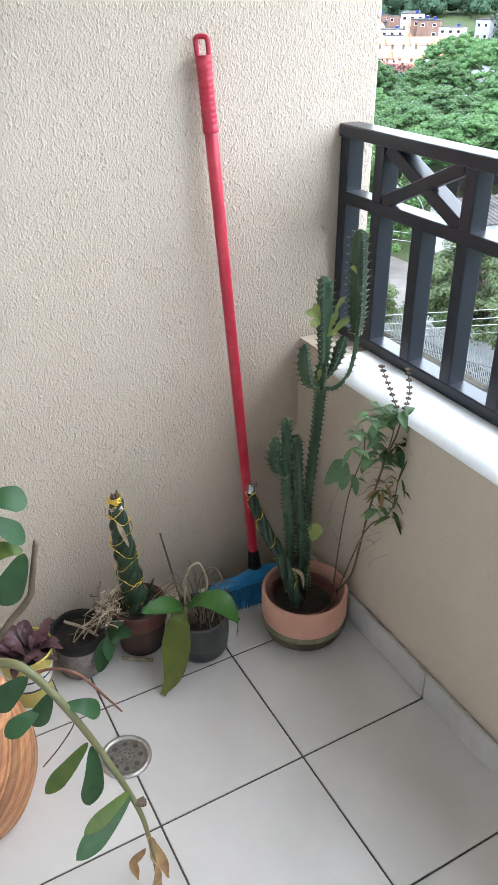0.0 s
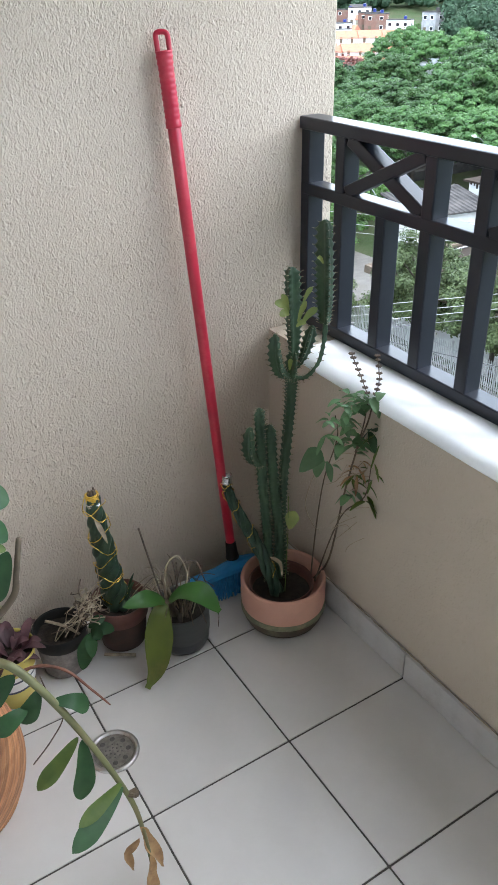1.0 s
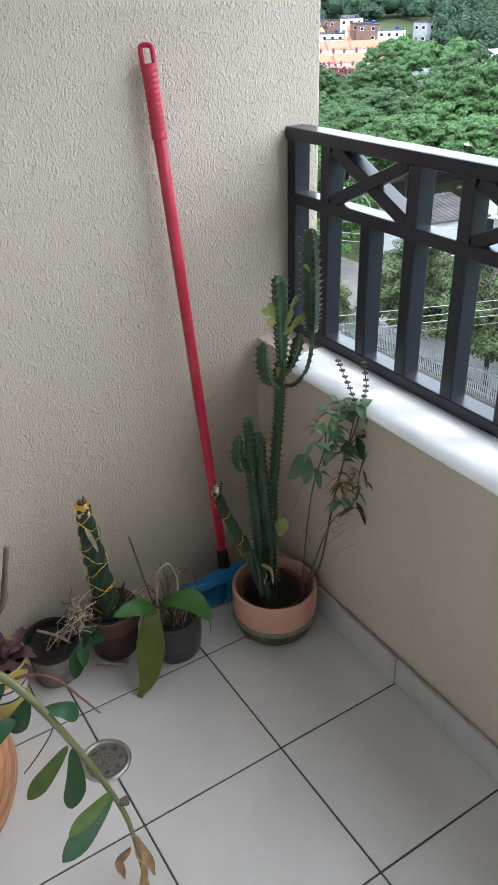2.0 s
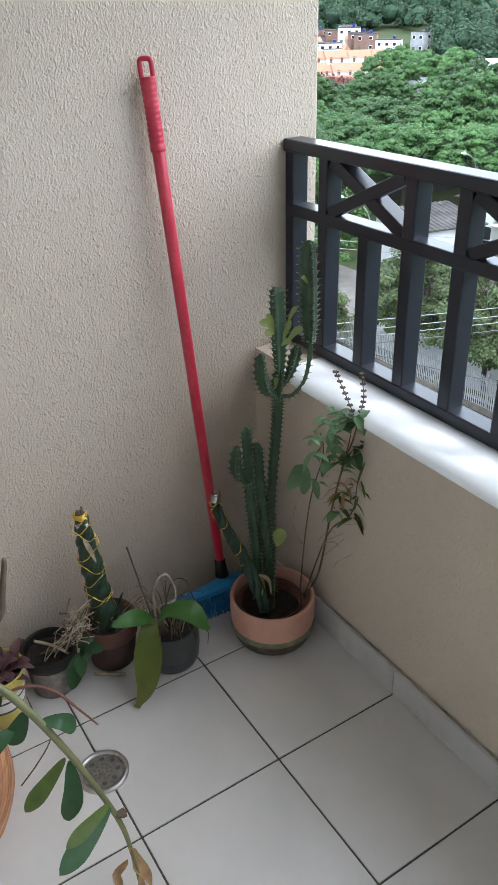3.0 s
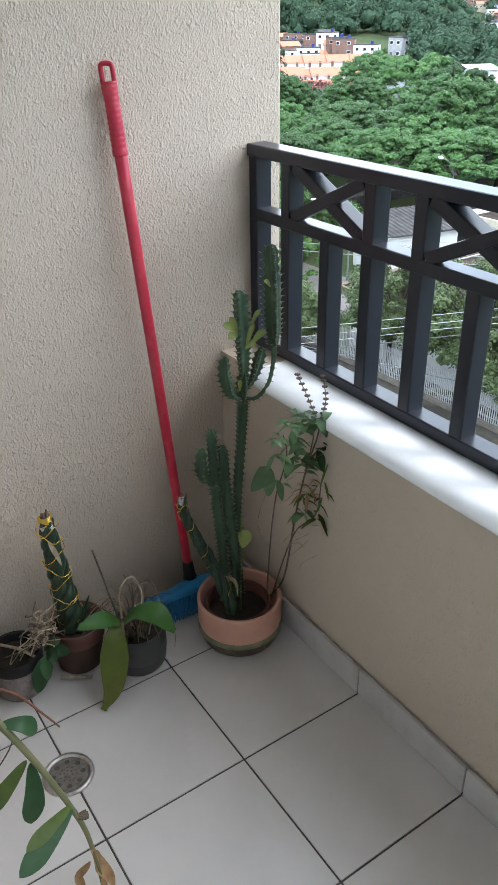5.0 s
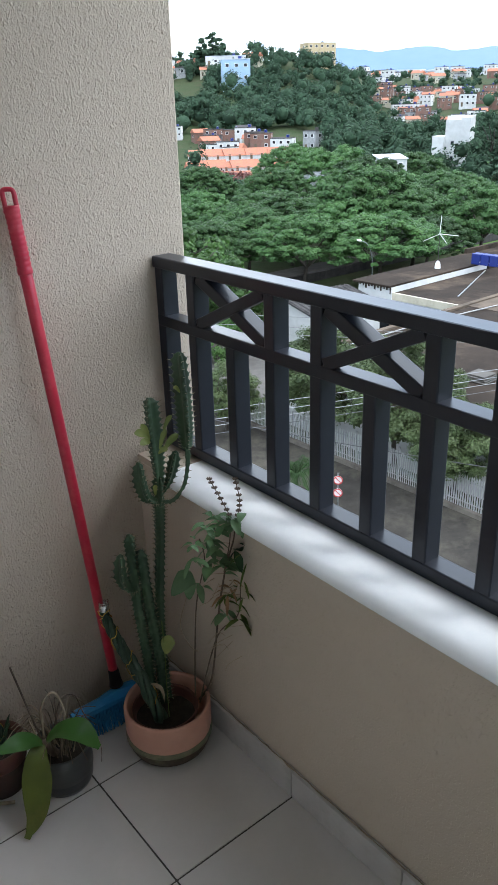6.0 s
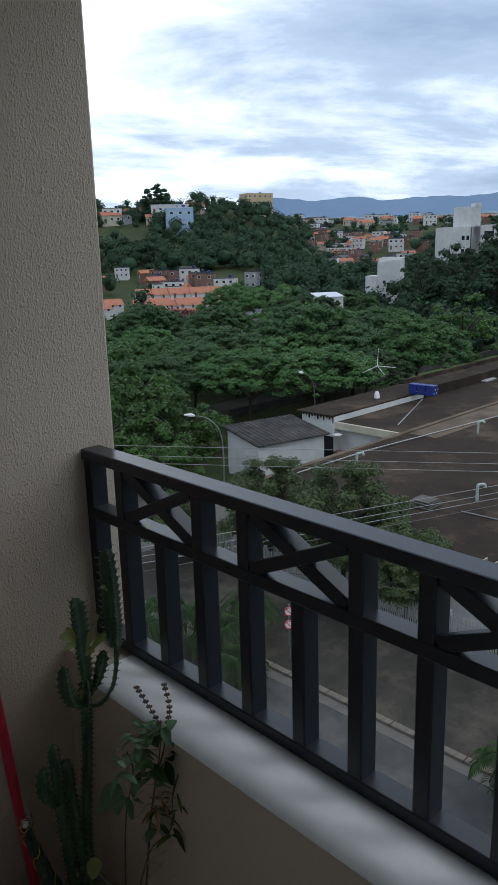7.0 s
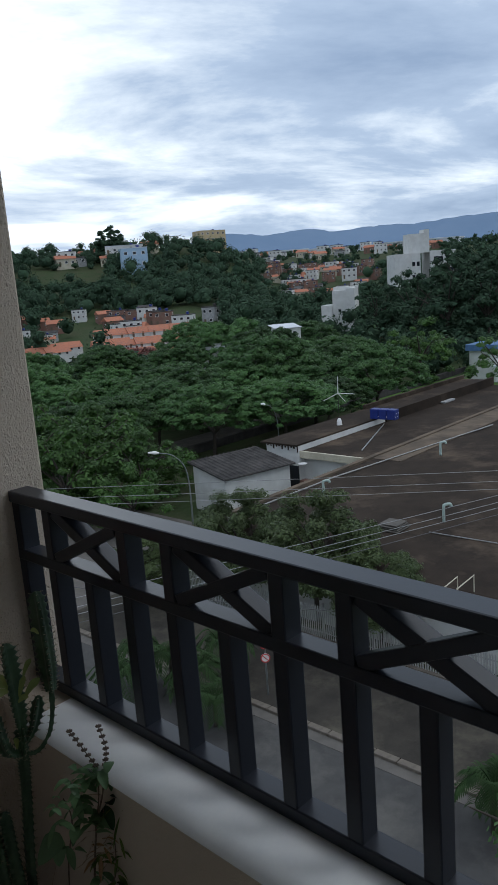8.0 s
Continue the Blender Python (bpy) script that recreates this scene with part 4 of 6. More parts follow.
part("crown", Shape().tube(smooth_line([(-0.408, 0.404, 0.097), (-0.428, 0.384, 0.143), (-0.444, 0.371, 0.180)], 4), ramp([0.012, 0.011, 0.007], 9), 8), M_DRYDK, orchid, smooth=True)
part("flower_stalk", Shape().tube(smooth_line([(-0.428, 0.409, 0.122), (-0.448, 0.421, 0.245), (-0.469, 0.429, 0.375)], 5), 0.0022, 6), M_DRYDK, orchid, smooth=True)
for pts, r, m in (([(-0.433, 0.394, 0.133), (-0.427, 0.394, 0.255), (-0.397, 0.384, 0.291), (-0.381, 0.374, 0.235), (-0.398, 0.364, 0.194)], 0.0032, M_DRY), ([(-0.438, 0.389, 0.122), (-0.453, 0.384, 0.194), (-0.465, 0.381, 0.255)], 0.0028, M_DRY),
                  ([(-0.413, 0.409, 0.112), (-0.373, 0.419, 0.224), (-0.338, 0.409, 0.231), (-0.337, 0.374, 0.205), (-0.318, 0.344, 0.117), (-0.322, 0.339, 0.061)], 0.0016, M_DRYDK)):
    line = smooth_line(pts, 6)
    part("root", Shape().tube(line, ramp([r, r, r * 0.5], len(line)), 6), m, orchid, "dry aerial root", smooth=True)
for i in range(44):
    g, L = lr.uniform(0, 6.28), lr.uniform(0.05, 0.12)
    a = Vector((OC[0] + 0.045 * math.cos(g) * lr.random(), OC[1] + 0.045 * math.sin(g) * lr.random(), 0.105))
    d = Vector((math.cos(g), math.sin(g), 0)) * L * 0.8
    part("root", Shape().tube(smooth_line([a, a + d * 0.4 + Vector((0, 0, L * 0.9)), a + d + Vector((0, 0, L * lr.uniform(0.2, 0.9)))], 5), ramp([0.0017, 0.0009], 11), 5), (M_DRYDK, M_DRY, M_BARK)[i % 3], orchid)

# stone-grey pot with roots and a small offshoot
SC = (-0.676, 0.492)
spot = pot("stone_grey_pot", SC, [(0.0, 0.0), (0.050, 0.0), (0.0545, 0.006), (0.062, 0.095), (0.060, 0.098)], M_STONEPOT, "rough grey stone-like pot with a dark inner pot")
part("inner_rim", Shape().lathe([(0.058, 0.085), (0.0645, 0.092), (0.066, 0.126), (0.0635, 0.128), (0.060, 0.122), (0.056, 0.09)], (*SC, 0), 40), M_BLACK, spot, "black plastic inner pot", smooth=True)
soil_in(spot, SC, 0.058, 0.100)
offshoot = empty("rooted_cutting", (-0.643, 0.479, 0.102), "woody cutting with tangled pale roots and small leaves", "plant")
line = smooth_line([(-0.703, 0.509, 0.143), (-0.663, 0.479, 0.128), (-0.628, 0.449, 0.097)], 6)
part("cane", Shape().tube(line, ramp([0.0035, 0.004, 0.003], len(line)), 8), M_DRY, offshoot, "woody grey-brown cane", smooth=True)
for i in range(84):
    c = Vector((-0.612 + lr.gauss(0, 0.012), 0.445 + lr.gauss(0, 0.010), 0.195 + lr.gauss(0, 0.016)))
    a = c + Vector((lr.gauss(0, .016), lr.gauss(0, .012), lr.gauss(0, .014)))
    b = a + Vector((lr.gauss(0, .022), lr.gauss(0, .014), lr.gauss(-0.004, .02)))
    part("root", Shape().tube(smooth_line([c, a, b], 4), 0.0010 + 0.0006 * lr.random(), 5), (M_DRY, M_DRY, M_DRYDK)[i % 3], offshoot)
for i in range(12):
    a = Vector((-0.64 + lr.gauss(0, .02), 0.46, 0.165 + lr.gauss(0, .014)))
    e1 = Vector((-0.700 + lr.uniform(0, .09), 0.48 + lr.uniform(-.03, .02), 0.108))
    part("root", Shape().tube(smooth_line([a, a.lerp(e1, 0.5) + Vector((0, 0, 0.012)), e1], 4), 0.0014, 5), (M_DRY, M_DRYDK)[i % 2], offshoot)
for a, b, w in (((-0.617, 0.437, 0.117), (-0.659, 0.414, 0.036), 0.034), ((-0.615, 0.439, 0.122), (-0.563, 0.424, 0.107), 0.026), ((-0.617, 0.439, 0.117), (-0.603, 0.409, 0.112), 0.026), ((-0.618, 0.444, 0.128), (-0.578, 0.434, 0.148), 0.02), ((-0.618, 0.439, 0.112), (-0.634, 0.399, 0.076), 0.024)):
    a, b = Vector(a), Vector(b)
    part("leaf", Shape().leaf([a, a.lerp(b, 0.5) + Vector((0, -0.004, 0.012)), b], w * 1.25, up=(-0.3, -0.7, 0.6), peak=0.5), M_LEAFDK, offshoot, smooth=True)
part("cane", Shape().tube([(-0.590, 0.448, 0.020), (-0.555, 0.432, 0.013), (-0.520, 0.416, 0.0065)], 0.0045, 7), M_DRY, offshoot, "cut dry cane", smooth=True)

# striped bucket pot with purple leaves
VC = (-0.810, 0.462)
vp = empty("striped_pot", (*VC, 0.0), "yellow and white striped metal pot with navy lines", "plant pot")
prev = None
for z0, z1, r0, r1, m, lb in ((0.0, 0.055, 0.045, 0.052, M_YELLOW, ""), (0.055, 0.062, 0.052, 0.053, M_NAVY, "navy stripe"), (0.062, 0.088, 0.053, 0.0565, M_WHITE, "white band"), (0.088, 0.094, 0.0565, 0.0572, M_NAVY, "navy stripe"), (0.094, 0.108, 0.0572, 0.059, M_WHITE, "white band"), (0.108, 0.150, 0.059, 0.064, M_YELLOW, "")):
    prof = [(r0, z0), (r1, z1)]
    if z0 == 0.0:
        prof = [(0.0, 0.0)] + prof
    if z1 == 0.150:
        prof += [(0.0655, 0.152), (0.064, 0.154), (0.061, 0.150), (0.056, 0.11)]
    part("band", Shape().lathe(prof, (*VC, 0), 40), m, vp, lb, smooth=True)
soil_in(vp, VC, 0.060, 0.128)
purple = empty("purple_plant", (VC[0], VC[1], 0.128), "trailing plant with dull purple leaves", "plant")
for i in range(34):
    g, L = lr.uniform(0, 6.28), lr.uniform(0.045, 0.085)
    a = Vector((VC[0] + 0.045 * math.cos(g) * lr.random(), VC[1] + 0.045 * math.sin(g) * lr.random(), 0.13))
    d = Vector((math.cos(g + lr.uniform(-1, 1)), math.sin(g + lr.uniform(-1, 1)), lr.uniform(0.1, 1.1))).normalized()
    part("leaf", Shape().leaf([a, a + d * L * 0.5 + Vector((0, 0, 0.008)), a + d * L - Vector((0, 0, 0.01))], 0.024, peak=0.45), M_PURPLE, purple, smooth=True)

# wicker basket with the long arching branch
KC = (-1.010, 0.250)
basket = empty("wicker_basket", (*KC, 0.0), "orange-brown wicker basket planter of slanting canes", "basket")
def basket_r(z):
    return 0.118 + 0.040 * math.sin(math.pi * min(max((z + 0.03) / 0.30, 0), 1)) ** 1.2
part("lining", Shape().lathe([(0.0, 0.004)] + [(basket_r(z) - 0.008, z) for z in np.linspace(0.004, 0.255, 12)] + [(basket_r(0.25) - 0.018, 0.25), (basket_r(0.2) - 0.03, 0.2), (0.0, 0.2)], (*KC, 0), 40), M_BLACK, basket, "dark inner pot", smooth=True)
cane = Shape()
nz = 14
for j in range(nz):
    z = 0.25 * j / (nz - 1) + 0.004
    g = 1.7 * j / (nz - 1)
    r = basket_r(z)
    cane.v.append((r * math.cos(g), r * math.sin(g), z))
cane_pts = list(cane.v)
cane_mesh = make("cane", Shape().tube(cane_pts, ramp([0.0045, 0.0056, 0.0056, 0.0045], nz), 6), M_WICKER, True)
for k in range(126):
    ob = part("cane", None, None, basket, place=(*KC, 0), data=cane_mesh)
    ob.rotation_euler = (0, 0, 2 * math.pi * k / 126)
rim_pts = [(KC[0] + (basket_r(0.255) + 0.004 * math.sin(9 * a)) * math.cos(a), KC[1] + (basket_r(0.255) + 0.004 * math.sin(9 * a)) * math.sin(a), 0.257 + 0.003 * math.cos(9 * a)) for a in np.linspace(0, 2 * math.pi, 90)]
part("rim", Shape().tube(rim_pts, 0.010, 8), M_WICKER, basket, "twisted wicker rim", smooth=True)
part("rim", Shape().tube([(x, y, z + 0.012 + 0.004 * math.sin(i)) for i, (x, y, z) in enumerate(rim_pts)], 0.007, 8), M_WICKER, basket, "twisted wicker rim", smooth=True)

shrub = empty("potted_shrub", (KC[0], KC[1], 0.2), "leggy potted shrub with an arching olive branch", "plant")
br = smooth_line([(-0.990, 0.250, 0.194), (-0.945, 0.170, 0.414), (-0.883, 0.100, 0.474), (-0.841, 0.060, 0.450), (-0.786, 0.000, 0.343), (-0.738, -0.070, 0.208), (-0.728, -0.100, 0.120), (-0.731, -0.130, 0.046)], 7)
part("branch", Shape().tube(br, ramp([0.0085, 0.0085, 0.008, 0.0075, 0.006, 0.005, 0.004, 0.003], len(br)), 10), M_STEMGREEN, shrub, "smooth olive-green arching branch", smooth=True)
kn = Shape()
for k in range(9):
    g = k * 0.7
    p = Vector((-0.738, -0.070, 0.208))
    kn.tube([p + Vector((0.0, 0.0, 0.0)), p + Vector((0.012 + 0.007 * math.cos(g), -0.004 + 0.006 * math.sin(g), 0.004 * math.sin(2 * g)))], [0.005, 0.0035], 6)
part("knot", kn, M_BARK, shrub, "rough cut knot")
up = smooth_line([(-0.980, 0.240, 0.194), (-0.920, 0.170, 0.414), (-0.868, 0.130, 0.521), (-0.825, 0.100, 0.593), (-0.813, 0.100, 0.634), (-0.797, 0.100, 0.701)], 6)
part("branch", Shape().tube(up, ramp([0.009, 0.008, 0.0062, 0.0060, 0.0052, 0.0046], len(up)), 9), M_BARK, shrub, "grey-brown cut woody stem", smooth=True)
for base, tipp, w, m in (((-0.789, 0.000, 0.324), (-0.876, 0.000, 0.241), 0.036, M_LEAFLT), ((-0.785, -0.005, 0.319), (-0.809, -0.020, 0.187), 0.048, M_LEAFDK), ((-0.742, -0.062, 0.229), (-0.865, -0.140, 0.238), 0.044, M_LEAFDK), ((-0.742, -0.060, 0.234), (-0.842, -0.115, 0.256), 0.030, M_LEAFLT),
                         ((-0.813, 0.032, 0.399), (-0.756, 0.018, 0.362), 0.040, M_LEAFDK), ((-0.828, 0.055, 0.414), (-0.866, 0.055, 0.352), 0.042, M_LEAFDK), ((-0.852, 0.055, 0.384), (-0.915, 0.045, 0.366), 0.040, M_LEAFDK), ((-0.855, 0.090, 0.434), (-0.920, 0.100, 0.379), 0.052, M_LEAFDK),
                         ((-0.875, 0.110, 0.794), (-0.800, 0.090, 0.782), 0.050, M_LEAFDK), ((-0.880, 0.110, 0.764), (-0.814, 0.095, 0.709), 0.044, M_LEAFDK), ((-0.820, 0.100, 0.689), (-0.875, 0.110, 0.694), 0.036, M_LEAFLT), ((-0.818, 0.100, 0.684), (-0.868, 0.115, 0.584), 0.056, M_LEAFDK),
                         ((-0.890, 0.150, 0.594), (-0.940, 0.100, 0.654), 0.05, M_LEAFDK), ((-0.910, 0.150, 0.694), (-0.860, 0.120, 0.729), 0.046, M_LEAFDK)):
    a, b = Vector(base), Vector(tipp)
    part("leaf", Shape().leaf([a, a.lerp(b, 0.5) + Vector((0.004, -0.006, 0.010)), b], w * 0.88, up=(0.15, -0.55, 0.8), fold=0.22, peak=0.68), m, shrub, smooth=True)
for pts, w in (([(-0.734, -0.098, 0.144), (-0.725, -0.105, 0.094), (-0.706, -0.122, 0.029)], 0.030), ([(-0.738, -0.098, 0.114), (-0.768, -0.105, 0.099), (-0.760, -0.110, 0.049)], 0.022), ([(-0.730, -0.120, 0.084), (-0.742, -0.140, 0.044), (-0.742, -0.15, 0.012)], 0.032)):
    part("dry_leaf", Shape().leaf(pts, w, up=(0.5, -0.6, 0.5), fold=0.5, peak=0.45, wave=0.12), M_DRYLEAF, shrub, "curled dry tan leaf", smooth=True)
line = smooth_line([(-0.890, 0.140, 0.374), (-0.820, 0.120, 0.406), (-0.772, 0.080, 0.408), (-0.735, 0.050, 0.359), (-0.713, 0.036, 0.323)], 6)
part("twig", Shape().tube(line, ramp([0.003, 0.003, 0.0015], len(line)), 6), M_REDTWIG, shrub, "thin reddish twig", smooth=True)
line = smooth_line([(-0.819, 0.060, 0.438), (-0.808, 0.060, 0.364), (-0.795, 0.060, 0.319), (-0.825, 0.060, 0.274), (-0.864, 0.060, 0.236)], 5)
part("twig", Shape().tube(line, 0.0013, 5), M_DRYDK, shrub, smooth=True)

# ================================================================ outside
STREET = -15.5
indoors = len(scene.objects)
rnd = random.Random(77)
nrg = np.random.default_rng(5)


def polar(az, d):
    """A place at a bearing (degrees from +y to +x) and distance from the balcony."""
    return -0.85 + d * math.sin(radians(az)), -1.0 + d * math.cos(radians(az))


LEFT_D, LEFT_Z = [0, 118, 170, 220, 260, 310, 360, 420, 600, 900, 1500, 5000], [-15.5, -15.5, -12.4, -8.2, -3.2, 6.8, 17.5, 18.0, 18, 15, 5, -20]
RIGHT_D, RIGHT_Z = [0, 130, 170, 220, 260, 310, 400, 500, 600, 900, 1500, 5000], [-15.5, -15.5, -13, -11.5, -9.5, -5.0, 3.5, 12.0, 16, 17, 8, -20]


def ground_z(x, y):
    d = math.hypot(x + 0.85, y + 1.0)
    az = math.degrees(math.atan2(x + 0.85, y + 1.0))
    k = min(max((az - 44) / 9, 0), 1)
    k = k * k * (3 - 2 * k)
    z = (1 - k) * float(np.interp(d, LEFT_D, LEFT_Z)) + k * float(np.interp(d, RIGHT_D, RIGHT_Z))
    rough = min(max((d - 140) / 120, 0), 1)
    return z + rough * 2.2 * noise.noise(Vector((x * 0.02, y * 0.02, 3.3)))


def terrain(s):
    azs = [float(a) for a in np.concatenate([np.arange(-90, 20, 10), np.arange(20, 82, 1.5), np.arange(82, 270, 10)])]
    ds = [6, 14, 25, 40, 60, 80, 100, 120, 135, 150, 165, 180, 195, 210, 225, 240, 255, 270, 285, 300, 315, 330, 345, 360, 380, 400, 430, 460, 500, 550, 600, 700, 900, 1200, 1600, 2400, 3600, 4800]
    vs = [(-0.85, -1.0, STREET)]
    for d in ds:
        for a in azs:
            x, y = polar(a, d)
            vs.append((x, y, ground_z(x, y)))
    n = len(azs)
    fs = [(0, 1 + (k + 1) % n, 1 + k) for k in range(n)]
    for i in range(len(ds) - 1):
        for k in range(n):
            a, b = 1 + i * n + k, 1 + i * n + (k + 1) % n
            fs.append((a, b, b + n, a + n))
    s.add(vs, fs)


ground = whole("ground", set_of(terrain), M_GROUND, "grassy earth rising to wooded hills", "ground", "structure", smooth=True)
ground.data.flip_normals()


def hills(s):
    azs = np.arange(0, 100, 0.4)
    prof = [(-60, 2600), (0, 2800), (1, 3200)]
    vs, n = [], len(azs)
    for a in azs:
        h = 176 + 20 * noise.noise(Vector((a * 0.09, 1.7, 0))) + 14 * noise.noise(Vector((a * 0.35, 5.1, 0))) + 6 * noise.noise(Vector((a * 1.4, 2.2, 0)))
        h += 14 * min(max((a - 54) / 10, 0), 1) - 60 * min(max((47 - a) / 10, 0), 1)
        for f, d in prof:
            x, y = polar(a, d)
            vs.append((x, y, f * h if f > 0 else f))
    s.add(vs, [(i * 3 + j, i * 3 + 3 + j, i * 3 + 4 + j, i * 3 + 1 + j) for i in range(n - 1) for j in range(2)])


whole("backdrop", set_of(hills), M_HILL, "far mountain ridge with blue haze put into its colour", "hills", "structure", smooth=True)

# the apartment house that carries the balcony
whole("apartment_wall", Shape().box((-14, -12, STREET - 0.5), (BACK - 0.21, 9, 12)).box((BACK - 0.2, WY, STREET - 0.5), (0.19, 9, -0.17)), M_STUCCO, "beige stucco apartment house below the balcony", "building", "structure")

# street along the front
whole("road", Shape().box((9.0, -60, STREET - 0.2), (19.85, 140, STREET + 0.02)), M_ASPHALT, "worn grey asphalt street", "road", "structure")
whole("pavement", Shape().box((20.15, -60, STREET - 0.2), (25.6, 33.0, STREET + 0.14)), M_YARD, "wide dark stained concrete pavement", "pavement", "structure")
kerb = empty("kerb", (20, 0, STREET), "pale concrete kerb stones along the street", "kerb", kind="structure")
kmesh = make("kerb_stone", Shape().cbox((19.85, 0.01, STREET - 0.1), (20.15, 0.99, STREET + 0.16), 0.03), M_KERB)
for i in range(-4, 60):
    part("kerb_stone", None, None, kerb, place=(0, i, 0), data=kmesh)
whole("gutter", Shape().box((19.35, -60, STREET), (19.85, 140, STREET + 0.035)), M_PAVE, "pale concrete gutter strip", "gutter", "structure")
whole("side_street", Shape().box((19.85, 33.2, STREET - 0.2), (36.0, 54.5, STREET + 0.03)), M_PAVE, "pale concrete side street", "road", "structure")
whole("avenue", Shape().box((20.0, 56.2, STREET - 0.2), (74, 62.0, STREET + 0.04)), M_PAVE, "grey avenue under the trees", "road", "structure")
whole("garden_wall", Shape().box((33, 55.2, STREET - 0.2), (120, 55.6, STREET + 0.9)), M_CEMROOF, "long low dark retaining wall by the trees", "wall", "structure")
whole("park_lawn", Shape().box((80.6, 44, STREET - 0.2), (112, 55, STREET + 0.05)), M_PARK, "mown green park lawn", "lawn", "structure")
whole("park_path", Shape().box((90, 52.5, STREET), (112, 54.2, STREET + 0.1)), M_KERB, "pale park path", "path", "structure")

# palisade fence
fence = empty("palisade_fence", (25.8, 15, STREET), "white palisade fence on a low concrete plinth", "fence")
part("plinth", Shape().box((25.62, 6, STREET - 0.2), (25.9, 33, STREET + 0.35)), M_KERB, fence, "concrete plinth")
slat = make("slat", Shape().add([(25.80, -0.032, STREET + 0.3), (25.82, 0.032, STREET + 0.3), (25.80, -0.032, STREET + 1.86), (25.82, 0.032, STREET + 1.86), (25.81, 0, STREET + 1.98), (25.84, -0.032, STREET + 0.3), (25.86, 0.032, STREET + 0.3), (25.84, -0.032, STREET + 1.86), (25.86, 0.032, STREET + 1.86)],
                              [(0, 1, 3, 2), (2, 3, 4), (6, 5, 7, 8), (8, 7, 4), (0, 2, 7, 5), (1, 6, 8, 3), (2, 4, 7), (3, 8, 4)]), M_FENCE)
for i in range(225):
    part("slat", None, None, fence, place=(0, 6.1 + i * 0.12, 0), data=slat)
for z in (0.55, 1.60):
    part("rail", Shape().box((25.865, 6, STREET + z), (25.90, 33, STREET + z + 0.05)), M_FENCE, fence)
for i in range(11):
    part("post", Shape().box((25.905, 6 + i * 2.7, STREET), (25.98, 6.08 + i * 2.7, STREET + 2.05)), M_FENCE, fence)

# no-parking sign
sign = empty("road_sign", (20.73, 18.67, STREET), "two round red-rimmed traffic signs on a pole", "sign")
part("pole", Shape().tube([(20.73, 18.67, STREET + 0.1), (20.73, 18.67, STREET + 2.75)], 0.04, 8), M_GALV, sign)
sdir = (Vector((0, 0, 0)) - Vector((20.73, 18.67, 0))).normalized()
for z in (2.44, 1.84):
    c = Vector((20.73, 18.67, STREET + z)) + sdir * 0.05
    plate = part("plate", Shape().tube([c - sdir * 0.006, c + sdir * 0.010], 0.20, 28), M_WHITE, sign, "white sign plate")
    a = sdir.cross(Vector((0, 0, 1)))
    part("ring", Shape().tube([c + sdir * 0.02 + (a * math.cos(g) + Vector((0, 0, 1)) * math.sin(g)) * 0.18 for g in np.linspace(0, 2 * math.pi, 25)], 0.024, 6), M_SIGNRED, plate, "red ring")
    part("slash", Shape().tube([c + sdir * 0.014 + a * 0.12 + Vector((0, 0, 0.12)), c + sdir * 0.014 - a * 0.12 - Vector((0, 0, 0.12))], 0.018, 6), M_SIGNRED, plate, "red slash")


# ---------------------------------------------------------------- the low halls across the street
RZ = -12.0
hall = empty("warehouse", (50, 10, STREET), "low hall with a big dark stained flat roof", "building")
part("wall", Shape().box((27.6, -20, STREET - 0.3), (74.8, 29.4, RZ - 0.15)), M_WHITEWALL, hall, "whitewashed walls")
part("roof", Shape().box((27.2, -20.4, RZ - 0.15), (75.2, 29.6, RZ)), M_ROOFDK, hall, "dark stained flat roof")
part("roof_edge", Shape().box((27.2, 29.6, RZ - 0.25), (75.2, 30.0, RZ + 0.14)), M_ROOFBR, hall, "raised brown roof kerb")
part("roof_strip", Shape().box((46.0, 27.2, RZ), (75.2, 29.58, RZ + 0.05)), M_ROOFBR, hall, "worn brown strip of roof screed")
part("roof_edge", Shape().box((26.95, -20.4, RZ - 0.3), (27.2, 30.0, RZ + 0.12)), M_ROOFBR, hall)
part("conduit", Shape().tube([(27.4, 29.2, RZ + 0.08), (40, 28.9, RZ + 0.1), (60, 26.6, RZ + 0.1)], 0.05, 6), M_WIREPALE, hall, "pale pipe along the roof edge")
part("conduit", Shape().tube([(34.0, 4.0, RZ + 0.06), (33.6, 12, RZ + 0.06), (33.4, 18.0, RZ + 0.06)], 0.03, 6), M_WIREPALE, hall)
for az, el in ((53.05, -16.3), (62.06, -18.4), (61.9, -13.6)):
    d = (1.64 - RZ) / math.tan(radians(-el))
    x, y = polar(az, d)
    vent = empty("roof_vent_pipe", (x, y, RZ), "bent pale green plastic vent pipe on the roof", "pipe", "roof vents")
    part("pipe", Shape().tube(smooth_line([(x, y, RZ), (x, y, RZ + 0.85), (x + 0.06, y - 0.08, RZ + 0.98), (x + 0.22, y - 0.26, RZ + 1.0), (x + 0.26, y - 0.31, RZ + 0.86)], 4), 0.085, 8), M_PIPE, vent, smooth=True)
x, y = polar(58.2, 40.0)
hatch = empty("roof_hatch", (x, y, RZ), "pale stacked slabs covering a roof hatch", "hatch")
for i in range(4):
    w = 0.72 - 0.05 * i
    part("slab", Shape().cbox((x - w + 0.06 * (i % 2), y - w, RZ + 0.02 + 0.09 * i), (x + w, y + w - 0.06 * (i % 2), RZ + 0.085 + 0.09 * i), 0.02), M_PAVE, hatch)
x, y = polar(63.0, 31.5)
ladder = empty("roof_handrails", (x, y, RZ), "pale yellow tubular handrails at the roof edge", "handrail")
